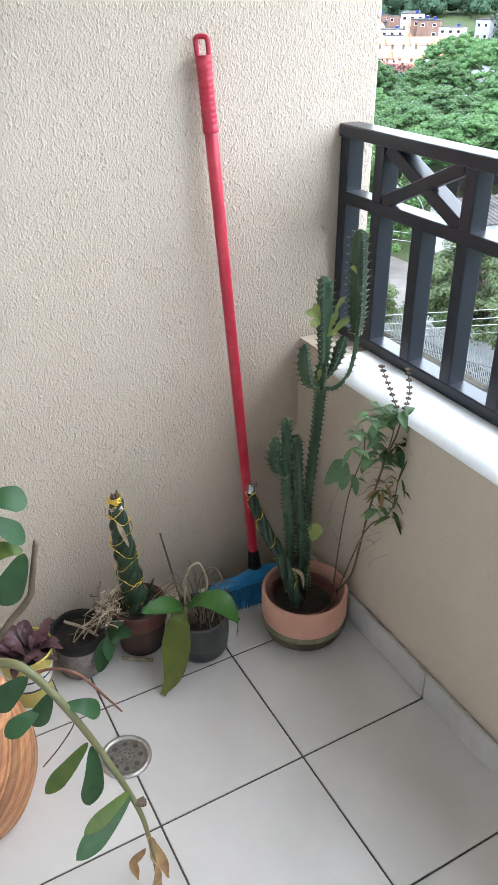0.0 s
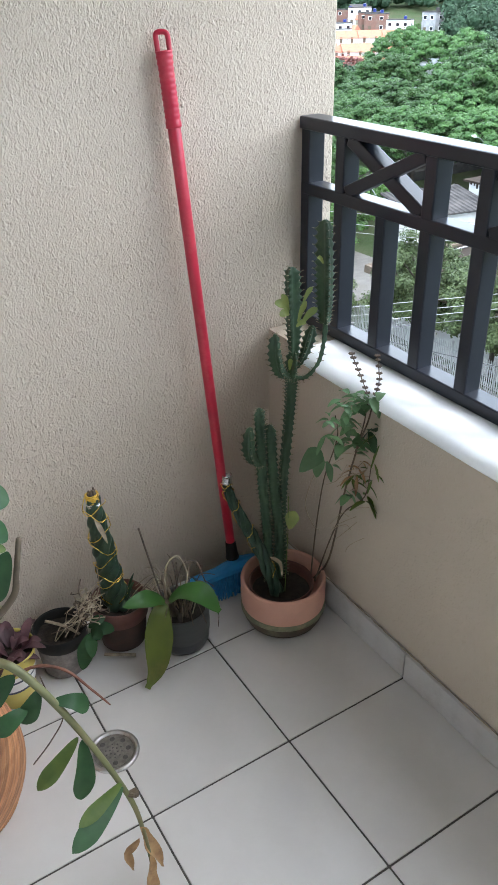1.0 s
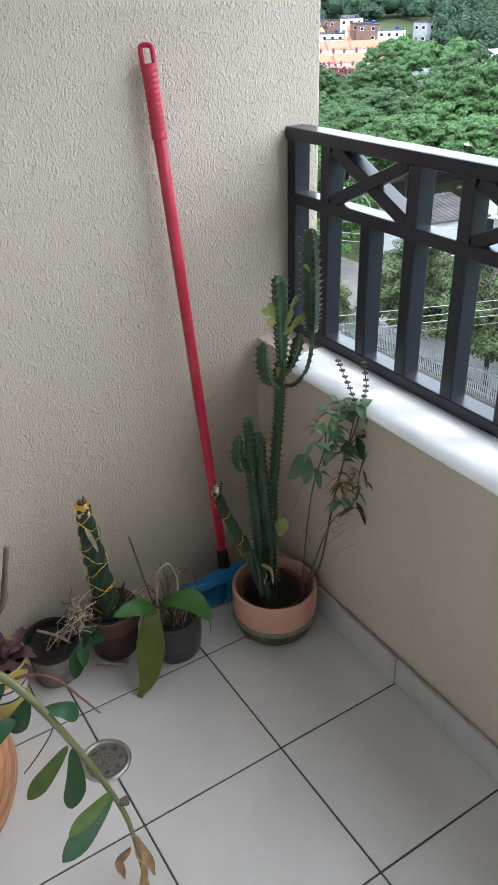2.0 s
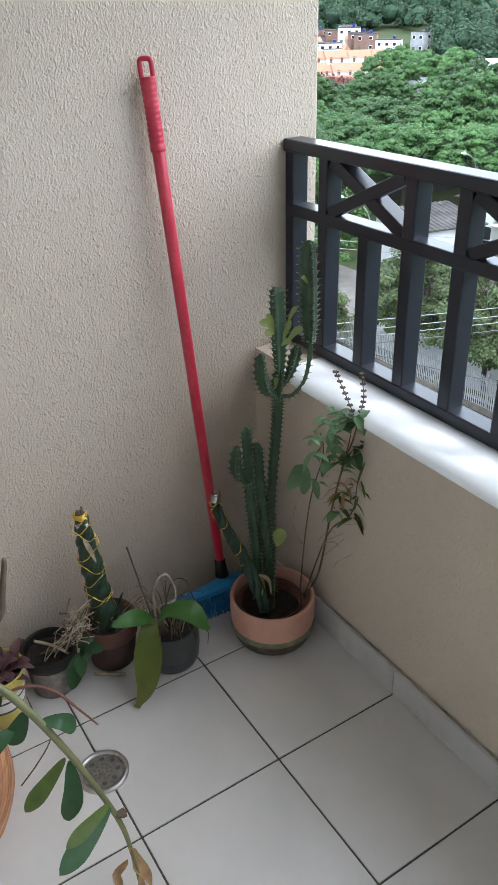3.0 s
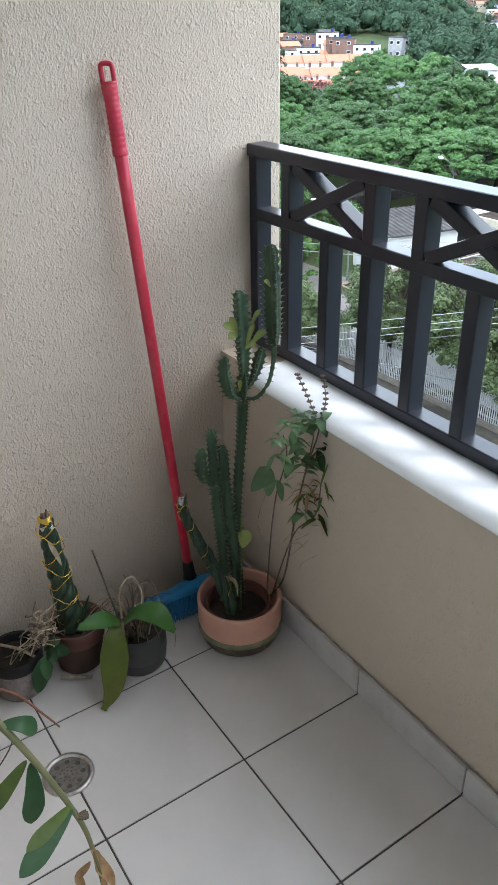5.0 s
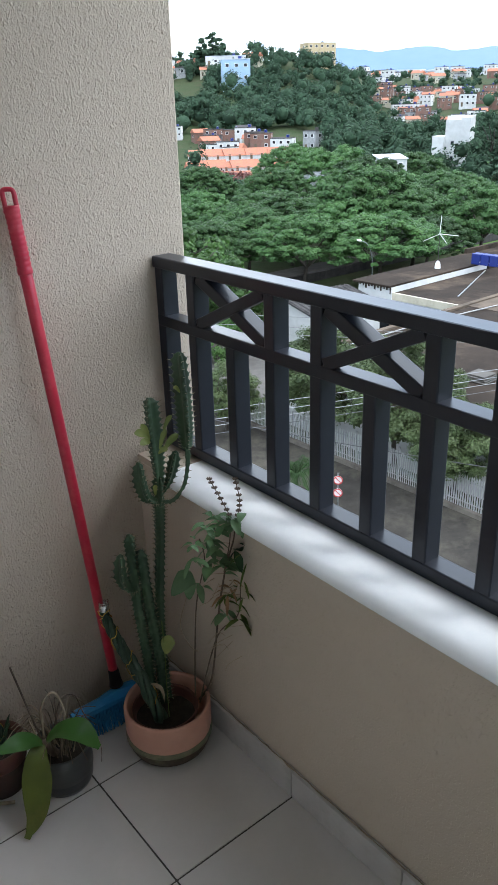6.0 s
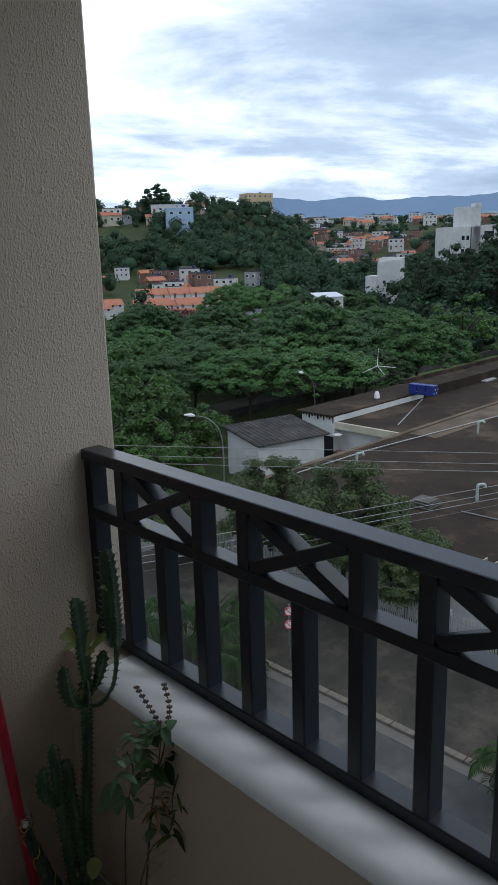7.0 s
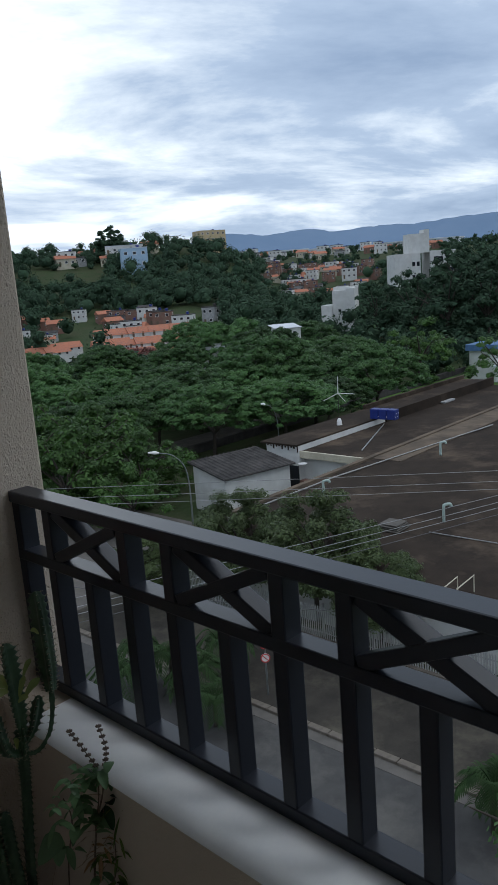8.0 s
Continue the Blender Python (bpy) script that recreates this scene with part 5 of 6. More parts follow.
for o in (0.0, 0.5):
    part("handrail", Shape().tube([(x + o, y - o, RZ - 0.1), (x + o, y - o, RZ + 0.75), (x + o - 0.9, y - o + 0.35, RZ + 0.35)], 0.03, 6), M_CREAM, ladder)

hut = empty("white_hut", (40, 38, STREET), "small white hut with a dark sloping sheet roof", "building")
HM = Matrix.Translation((37.7, 36.9, 0)) @ pose(0, 0, 0, 0, 0, -13)
part("wall", Shape().box((0, 0, STREET - 0.2), (6.0, 4.4, -12.5), HM), M_WHITEWALL, hut)


def hut_roof(s):
    s.add([HM @ Vector(q) for q in ((-0.3, -0.4, -12.45), (6.3, -0.4, -12.45), (6.3, 4.7, -11.85), (-0.3, 4.7, -11.85), (-0.3, -0.4, -12.33), (6.3, -0.4, -12.33), (6.3, 4.7, -11.73), (-0.3, 4.7, -11.73))], [(0, 3, 2, 1), (4, 5, 6, 7), (0, 1, 5, 4), (1, 2, 6, 5), (2, 3, 7, 6), (3, 0, 4, 7)])


part("roof", set_of(hut_roof), M_CEMROOF, hut, "dark weathered sheet roof")
for i in range(16):
    x = -0.25 + i * 0.41
    part("roof_ridge", Shape().add([HM @ Vector(q) for q in ((x, -0.42, -12.33), (x + 0.14, -0.42, -12.33), (x + 0.07, -0.42, -12.25), (x, 4.7, -11.73), (x + 0.14, 4.7, -11.73), (x + 0.07, 4.7, -11.65))], [(0, 1, 2), (0, 2, 5, 3), (2, 1, 4, 5), (3, 5, 4)]), M_CEMROOF, hut)
part("gable", Shape().add([HM @ Vector(q) for q in ((0, 0, -12.5), (0, 4.4, -12.5), (0, 4.4, -11.9), (6.0, 0, -12.5), (6.0, 4.4, -12.5), (6.0, 4.4, -11.9))], [(0, 2, 1), (3, 4, 5), (1, 2, 5, 4)]), M_WHITEWALL, hut)

annex = empty("annex_hall", (60, 34, STREET), "white hall with a dark flat roof and pale fascia", "building")
part("wall", Shape().box((45.9, 30.02, STREET - 0.2), (80, 35.9, -12.15)), M_WHITEWALL, annex, "whitewashed wall")
part("wall", Shape().box((45.2, 35.9, STREET - 0.2), (80, 39.2, -11.45)), M_WHITEWALL, annex, "whitewashed wall with black streaks")
part("roof", Shape().box((45.5, 30.02, -12.15), (80.4, 35.9, -11.9)), M_ROOFDK, annex, "dark flat roof")
part("roof", Shape().box((44.95, 35.9, -11.45), (80.4, 39.6, -11.3)), M_ROOFDK, annex, "dark flat roof")
part("fascia", Shape().box((45.3, 30.02, -12.4), (45.5, 35.9, -11.86)), M_CREAM, annex, "pale concrete fascia")
part("roof_edge", Shape().box((60.0, 39.3, -11.3), (80.4, 39.6, -10.9)), M_ROOFDK, annex, "low dark parapet")
part("roof_edge", Shape().box((58.0, 35.7, -11.9), (80.4, 36.0, -11.0)), M_ROOFDK, annex, "low dark parapet")
part("door", Shape().box((45.12, 35.95, STREET), (45.2, 37.1, STREET + 2.45)), M_GLASSDK, annex, "dark metal door")
part("red_panel", Shape().box((45.14, 35.3, STREET), (45.9, 35.9, STREET + 1.3)), M_BRICKWALL, annex, "red painted panel")
for i in range(11):
    h = rnd.uniform(0.12, 0.6)
    part("stain", Shape().box((45.19, 35.95 + i * 0.3, -11.47 - h), (45.196, 36.02 + i * 0.3 + rnd.uniform(0, 0.12), -11.45)), M_ROOFDK, annex, "black rain streak")
part("conduit", Shape().tube([(47.5, 31.5, -11.86), (57, 35.4, -11.86)], 0.05, 6), M_WIREPALE, annex)
part("dish", Shape().lathe([(0.0, 0.0), (0.25, 0.06), (0.38, 0.16)], (45.0, 35.4, -12.9), 14), M_WHITE, annex, "pale satellite dish")
for i in range(3):
    x, y = polar(57.25 + i * 0.62, 68.2 - i * 0.4)
    z0 = -11.3
    tank = empty("blue_crate", (x, y, z0), "dark blue plastic crate with white spots on the roof", "crate", "blue crates")
    part("box", Shape().cbox((x - 0.38, y - 0.4, z0), (x + 0.38, y + 0.4, z0 + 0.9), 0.05), M_TANK, tank)
    for k in range(4):
        part("spot", Shape().box((x - 0.33 + 0.2 * k, y - 0.42, z0 + 0.2 + 0.3 * (k % 2)), (x - 0.25 + 0.2 * k, y - 0.4, z0 + 0.3 + 0.3 * (k % 2))), M_WHITE, tank, "white spot")

# three-armed antenna on the roof
x, y = polar(54.5, 66.0)
HZ = 1.64 - 66.0 * math.tan(radians(8.75))
ant = empty("roof_antenna", (x, y, -11.3), "thin mast with three white spoke arms", "antenna")
part("mast", Shape().tube([(x, y, -11.3), (x, y, HZ)], 0.03, 6), M_CEMROOF, ant)
part("foot", Shape().tube([(x, y, -11.3), (x, y, -10.95), (x, y, -10.7)], [0.25, 0.22, 0.1], 8), M_WHITE, ant, "white foot")
sx = Vector((math.cos(radians(54.5)), -math.sin(radians(54.5)), 0))
for dx, dz in ((0.06, 1.5), (-1.3, -0.6), (1.5, -0.15), (0.6, -0.75)):
    part("arm", Shape().tube([(x, y, HZ), Vector((x, y, HZ)) + sx * dx + Vector((0, 0, dz))], [0.035, 0.02], 5), M_WHITE, ant, "white spoke arm")
# sheet of pale rubble on the far roof
x, y = polar(62.4, 79)
whole("roof_rubble", Shape().cbox((x - 1.1, y - 0.4, -11.9), (x + 1.1, y + 0.4, -11.72), 0.06), M_GREYWALL, "pale sheets lying on the roof", "rubble")


def street_lamp(az, d, z_top, reach):
    x, y = polar(az, d)
    p = empty("street_lamp", (x, y, STREET), "galvanised street lamp with a curved arm", "street lamp", "street lamps")
    s = Vector((math.cos(radians(az)), -math.sin(radians(az)), 0)) * -reach
    q = Vector((x, y, STREET))
    H = z_top - STREET
    line = smooth_line([q, q + Vector((0, 0, H * 0.55)), q + s * 0.12 + Vector((0, 0, H * 0.80)), q + s * 0.5 + Vector((0, 0, H * 0.955)), q + s + Vector((0, 0, H))], 6)
    part("pole", Shape().tube(line, ramp([0.07, 0.055, 0.04, 0.035, 0.03], len(line)), 8), M_GALV, p, smooth=True)
    part("lamp_head", Shape().tube([q + s * 0.96 + Vector((0, 0, H)), q + s * 1.1 + Vector((0, 0, H + 0.05)), q + s * 1.35 + Vector((0, 0, H + 0.1))], [0.06, 0.14, 0.05], 8), M_WHITE, p, "pale lamp head", smooth=True)


street_lamp(42.75, 53.5, -9.9, 2.0)
street_lamp(49.85, 71.0, -9.9, 1.1)

# overhead cables
def cable(a, b, sag, r=0.012, m=None, label="thin overhead power cable"):
    a, b = Vector(a), Vector(b)
    pts = [a.lerp(b, u) - Vector((0, 0, sag * 4 * u * (1 - u))) for u in np.linspace(0, 1, 25)]
    whole("overhead_cable", Shape().tube(pts, r, 5), m or M_WIREPALE, label, "cable", group="overhead cables")


for i, o in enumerate((0.0, 0.42, 0.8)):
    cable((5.0, 49.5, -7.2 - o), (62.0, -24.0, -8.4 - o), 0.3 if i else 0.2, 0.013)
for i, o in enumerate((0.0, 0.35, 0.62, 0.95)):
    cable((2.0, 25.4, -8.6 - o), (70.0, -3.2, -7.6 - o * 0.9), 0.5, 0.013, M_WIREPALE if i < 3 else M_WIRE)
cable((19.0, 30, -12.4), (30, 5, -12.6), 0.3, 0.018, M_WIRE, "thick dark overhead telephone cable")


# ---------------------------------------------------------------- trees
def card_arrays(centres, radii, count, size, flat=0.6, seed=0, up_bias=0.5, core=0.0):
    """Many small leaf sprays as bent quads round clump centres; returns vertices and faces."""
    g = np.random.default_rng(seed)
    c = np.repeat(np.asarray(centres, float), count, axis=0)
    r = np.repeat(np.asarray(radii, float), count)
    n = len(c)
    d = g.normal(size=(n, 3))
    d /= np.linalg.norm(d, axis=1)[:, None]
    d[:, 2] = np.where(d[:, 2] < -0.25, -d[:, 2] * 0.7, d[:, 2])
    rad = r * g.uniform(0.55, 1.08, n)
    p = c + d * rad[:, None] * np.array([1, 1, flat])
    nrm = d * 1.3 + g.normal(scale=0.4, size=(n, 3)) + np.array([0, 0, up_bias])
    nrm /= np.linalg.norm(nrm, axis=1)[:, None]
    t = np.cross(nrm, g.normal(size=(n, 3)))
    t /= np.linalg.norm(t, axis=1)[:, None] + 1e-9
    b = np.cross(nrm, t)
    s = size * g.uniform(0.6, 1.3, n)[:, None]
    k = g.uniform(0.35, 0.75, n)[:, None]
    v = np.stack([p - t * s, p - b * s * k - nrm * s * 0.15, p + t * s, p + b * s * k + nrm * s * 0.1], axis=1).reshape(-1, 3)
    f = np.arange(n * 4).reshape(-1, 4)
    if core:
        # a lumpy heart in each clump, so that no sky shows through its middle
        rings, seg = 5, 8
        th = np.linspace(0.12, math.pi - 0.12, rings)
        ph = np.arange(seg) * 2 * math.pi / seg
        unit = np.array([(math.sin(a) * math.cos(b), math.sin(a) * math.sin(b), math.cos(a)) for a in th for b in ph])
        quads = np.array([(i * seg + k, (i + 1) * seg + k, (i + 1) * seg + (k + 1) % seg, i * seg + (k + 1) % seg) for i in range(rings - 1) for k in range(seg)])
        cc, cr = np.asarray(centres, float), np.asarray(radii, float)
        wob = g.uniform(0.8, 1.1, size=(len(cc), rings * seg, 1))
        hv = cc[:, None, :] + unit[None] * wob * (cr * core)[:, None, None] * np.array([1, 1, flat])
        hf = quads[None] + (np.arange(len(cc)) * rings * seg)[:, None, None]
        f = np.concatenate([f, hf.reshape(-1, 4) + len(v)])
        v = np.concatenate([v, hv.reshape(-1, 3)])
    return v, f


def mesh_np(name, v, f, material):
    me = bpy.data.meshes.new(name)
    me.vertices.add(len(v))
    me.vertices.foreach_set("co", np.ascontiguousarray(v, dtype=np.float32).ravel())
    k = f.shape[1]
    me.loops.add(f.size)
    me.loops.foreach_set("vertex_index", np.ascontiguousarray(f, dtype=np.int32).ravel())
    me.polygons.add(len(f))
    me.polygons.foreach_set("loop_start", np.arange(0, f.size, k, dtype=np.int32))
    me.materials.append(material)
    me.update(calc_edges=True)
    me.validate()
    return me


def tree(name, height, spread, seed, crown_mat, label, clumps=46, cards=110, size=0.2, layered=True, thick=0.32):
    """A tree at the origin: tapered trunk, forked limbs, a crown of leaf sprays in clumps with gaps."""
    g = random.Random(seed)
    t = empty(name, (0, 0, 0), label, "tree")
    fork = height * g.uniform(0.30, 0.40)
    trunk = Shape()
    base = [(0, 0, -0.5), (g.uniform(-.2, .2), g.uniform(-.2, .2), fork * 0.5), (g.uniform(-.3, .3), g.uniform(-.3, .3), fork)]
    trunk.tube(smooth_line(base, 5), ramp([height * 0.030, height * 0.022, height * 0.018], 11), 8)
    part("trunk", trunk, M_TRUNK, t, smooth=True)
    centres, radii = [], []
    limbs = 7
    for k in range(limbs):
        a = 2 * math.pi * k / limbs + g.uniform(-.3, .3)
        L = spread * g.uniform(0.45, 0.95)
        e = Vector((math.cos(a) * L, math.sin(a) * L, height * g.uniform(0.60, 0.86)))
        m0 = Vector(base[-1])
        m1 = m0.lerp(e, 0.5) + Vector((0, 0, height * 0.04))
        line = smooth_line([m0, m1, e], 5)
        part("limb", Shape().tube(line, ramp([height * 0.013, height * 0.008, height * 0.003], len(line)), 6), M_TRUNK, t, smooth=True)
    for i in range(clumps):
        a, q = g.uniform(0, 2 * math.pi), math.sqrt(g.random())
        r = spread * q
        dome = math.sqrt(max(0.02, 1 - q * q * 0.92))
        low = height * (1 - thick)
        z = low + (height - low) * dome * ((g.uniform(0.70, 1.0) if g.random() < 0.72 else g.uniform(0.0, 0.7)) if layered else g.uniform(-0.5, 1.0))
        centres.append((math.cos(a) * r, math.sin(a) * r, z - height * 0.05))
        radii.append(spread * (g.uniform(0.06, 0.135) if layered else g.uniform(0.11, 0.27)))
    v, f = card_arrays(centres, radii, cards, size, 0.72 if layered else 0.8, seed, 0.6 if layered else 0.5, 0.50 if layered else 0.42)
    ob = new("crown", mesh_np("crown", v, f, crown_mat))
    ob.parent = t
    return t


def plant(proto, x, y, z, turn, scale=1.0, squat=1.0):
    sx, sy, sz = proto.scale
    return copy_thing(proto, Matrix.LocRotScale((x, y, z), Euler((0, 0, turn)), (scale / sx, scale / sy, scale * squat / sz)))


umbrella = [tree("umbrella_tree", 11.0, 7.0, 100 + i, M_CROWN, "broad umbrella-crowned dark green tree beside the avenue", 300, 170, 0.14, True, 0.52) for i in range(3)]
spots = [(42, 62), (52, 60), (61, 63), (69, 59), (36, 70), (46, 72), (56, 74), (65, 72), (75, 68), (84, 72), (40, 82), (52, 85), (64, 84), (76, 82), (88, 82), (98, 76), (34, 92), (47, 96), (60, 97), (73, 95), (87, 94), (100, 88), (110, 84), (54, 104), (68, 106), (82, 106), (97, 100), (33, 62), (44, 57.5), (63, 58), (58, 47.5), (66, 48), (74, 47), (82, 58), (70, 53), (90, 63), (52, 52)]
for i, (x, y) in enumerate(spots):
    k = i % 3
    m = (x, y, STREET, rnd.uniform(0, 6.28), rnd.uniform(0.66, 0.98), rnd.uniform(0.82, 1.12))
    if i < 3:
        umbrella[i].matrix_basis = Matrix.LocRotScale((m[0], m[1], m[2]), Euler((0, 0, m[3])), (m[4], m[4], m[4] * m[5]))
    else:
        plant(umbrella[k], *m)

broad = tree("broadleaf_tree", 8.6, 4.2, 210, M_CROWNLT, "bushy bright green broadleaf tree", 46, 130, 0.17, False, 0.62)
for i, (az, d, s) in enumerate(((33.5, 57, 0.95), (36.0, 62, 1.05), (39.3, 60, 0.78), (30.5, 60, 1.1), (38.2, 53, 0.62), (34.8, 66, 1.15), (41.6, 64, 0.55), (60.5, 116, 1.2), (66.5, 100, 1.1))):
    x, y = polar(az, d)
    if i == 0:
        broad.matrix_basis = Matrix.LocRotScale((x, y, STREET), None, (s, s, s))
    else:
        plant(broad, x, y, STREET, rnd.uniform(0, 6.28), s)
street_tree = tree("street_tree", 6.9, 3.0, 330, M_CROWNOL, "loose olive-green street tree behind the fence", 130, 420, 0.075, False, 0.46)
for i, (x, y, s) in enumerate(((27.6, 21.0, 1.0), (27.5, 26.0, 0.92), (27.1, 17.2, 0.74), (24.2, 30.5, 0.62))):
    if i == 0:
        street_tree.matrix_basis = Matrix.LocRotScale((x, y, STREET), None, (s, s, s))
    else:
        plant(street_tree, x, y, STREET, rnd.uniform(0, 6.28), s)
big = tree("tall_dark_tree", 17.0, 8.0, 410, M_WOODS, "tall dense dark tree on the slope", 60, 110, 0.36, False, 0.66)
for i, (az, d, s) in enumerate(((62.6, 150, 1.0), (65.3, 150, 1.08), (60.2, 165, 0.86), (67.6, 160, 1.15), (57.6, 172, 0.72), (64.2, 178, 1.1), (66.2, 205, 1.2), (69, 190, 1.2), (63.6, 215, 1.1))):
    x, y = polar(az, d)
    if i == 0:
        big.matrix_basis = Matrix.LocRotScale((x, y, ground_z(x, y)), None, (s, s, s))
    else:
        plant(big, x, y, ground_z(x, y), rnd.uniform(0, 6.28), s)
x, y = polar(38.6, 345)
hilltop = tree("hilltop_tree", 12.5, 4.4, 450, M_WOODS, "lone dark tree on the ridge", 130, 150, 0.3, False, 0.72)
hilltop.matrix_basis = Matrix.LocRotScale((x, y, ground_z(x, y) - 0.5), None, (1.35, 1.35, 1.3))


def palm(x, y, h, seed, size=1.0):
    g = random.Random(seed)
    p = empty("garden_palm", (x, y, STREET), "small palm with arching narrow fronds", "palm", "garden palms")
    part("trunk", Shape().tube([(x, y, STREET - 0.1), (x, y, STREET + h)], [0.12, 0.09], 8), M_TRUNK, p, smooth=True)
    c = Vector((x, y, STREET + h))
    for k in range(19):
        a, L = k * 2.4 + g.uniform(-.3, .3), g.uniform(1.5, 2.3) * size
        d = Vector((math.cos(a), math.sin(a), 0))
        line = smooth_line([c, c + d * L * 0.45 + Vector((0, 0, L * g.uniform(0.3, 0.6))), c + d * L + Vector((0, 0, L * g.uniform(-0.3, 0.2)))], 9)
        s = Shape().tube(line, 0.018, 4)
        for i in range(2, len(line)):
            t = (line[i] - line[i - 1]).normalized()
            w = t.cross(Vector((0, 0, 1))).normalized()
            for q in (-1, 1):
                s.leaf([line[i], line[i] + w * q * 0.16 + t * 0.12, line[i] + w * q * 0.34 + t * 0.26 - Vector((0, 0, 0.14))], 0.05)
        part("frond", s, M_PALM, p)


for i, (az, d, h) in enumerate(((44.2, 31.0, 1.6), (42.0, 29.5, 1.3), (40.0, 30.5, 1.5), (37.5, 31.5, 1.4), (35.6, 30.0, 1.2), (43.2, 27.5, 0.9), (65.6, 21.5, 1.6), (67.5, 22.5, 1.4))):
    x, y = polar(az, d)
    palm(x, y, h, 60 + i, 0.62 if i < 6 else 0.5)
x, y = polar(70.2, 17.5)
near_tree = tree("dark_street_tree", 6.4, 2.1, 520, M_CROWN, "dark-leaved street tree below the balcony", 26, 110, 0.10, False, 0.6)
near_tree.matrix_basis = Matrix.Translation((x, y, STREET))

# far woods on the slopes
cs, rs = [], []
for i in range(3500):
    az = rnd.uniform(24, 76)
    d = rnd.choice((rnd.uniform(125, 260), rnd.uniform(200, 375), rnd.uniform(200, 375), rnd.uniform(370, 620)))
    x, y = polar(az, d)
    if d < 215 and az > 33 and rnd.random() < 0.35:
        continue
    if 33 < az < 38.2 and 285 < d < 332:
        continue
    if 31 < az < 46.5 and 148 < d < 240 and rnd.random() < 0.93:
        continue
    if 49.5 < az < 58 and 255 < d < 430 and rnd.random() < 0.9:
        continue
    R = rnd.uniform(1.5, 4.3) * (0.8 if d < 200 else 1.0 if d < 370 else 0.62)
    cs.append((x, y, ground_z(x, y) + R * rnd.uniform(0.5, 1.0)))
    rs.append(R)
    if rnd.random() < 0.5:
        cs.append((x + rnd.uniform(-2, 2), y + rnd.uniform(-2, 2), ground_z(x, y) + R * rnd.uniform(1.1, 1.7)))
        rs.append(R * 0.7)
v, f = card_arrays(cs, rs, 100, 0.42, 0.95, 9, 0.4, 0.55)
woods = tagged(new("far_woods", mesh_np("far_woods", v, f, M_WOODS)), "dense dark green woods on the far slopes", "woods", kind="stuff")
cs, rs = [], []
for i in range(330):
    az, d = rnd.uniform(44, 58), rnd.uniform(150, 215)
    x, y = polar(az, d)
    cs.append((x, y, ground_z(x, y) + 0.3))
    rs.append(rnd.uniform(1.0, 2.4))
v, f = card_arrays(cs, rs, 40, 0.5, 0.5, 10)
tagged(new("slope_shrubs", mesh_np("slope_shrubs", v, f, M_CROWNLT)), "bright green scrub on the slope", "shrubs", kind="stuff")
cs, rs = [], []
for i in range(16):
    az, d = rnd.uniform(37.2, 42.5), rnd.uniform(136, 146)
    x, y = polar(az, d)
    cs.append((x, y, ground_z(x, y) + rnd.uniform(3.5, 5.0)))
    rs.append(rnd.uniform(1.4, 2.4))
v, f = card_arrays(cs, rs, 70, 0.3, 0.6, 12)
tagged(new("flowering_shrubs", mesh_np("flowering_shrubs", v, f, M_FLOWER)), "reddish flowering treetops before the houses", "shrubs", kind="stuff")


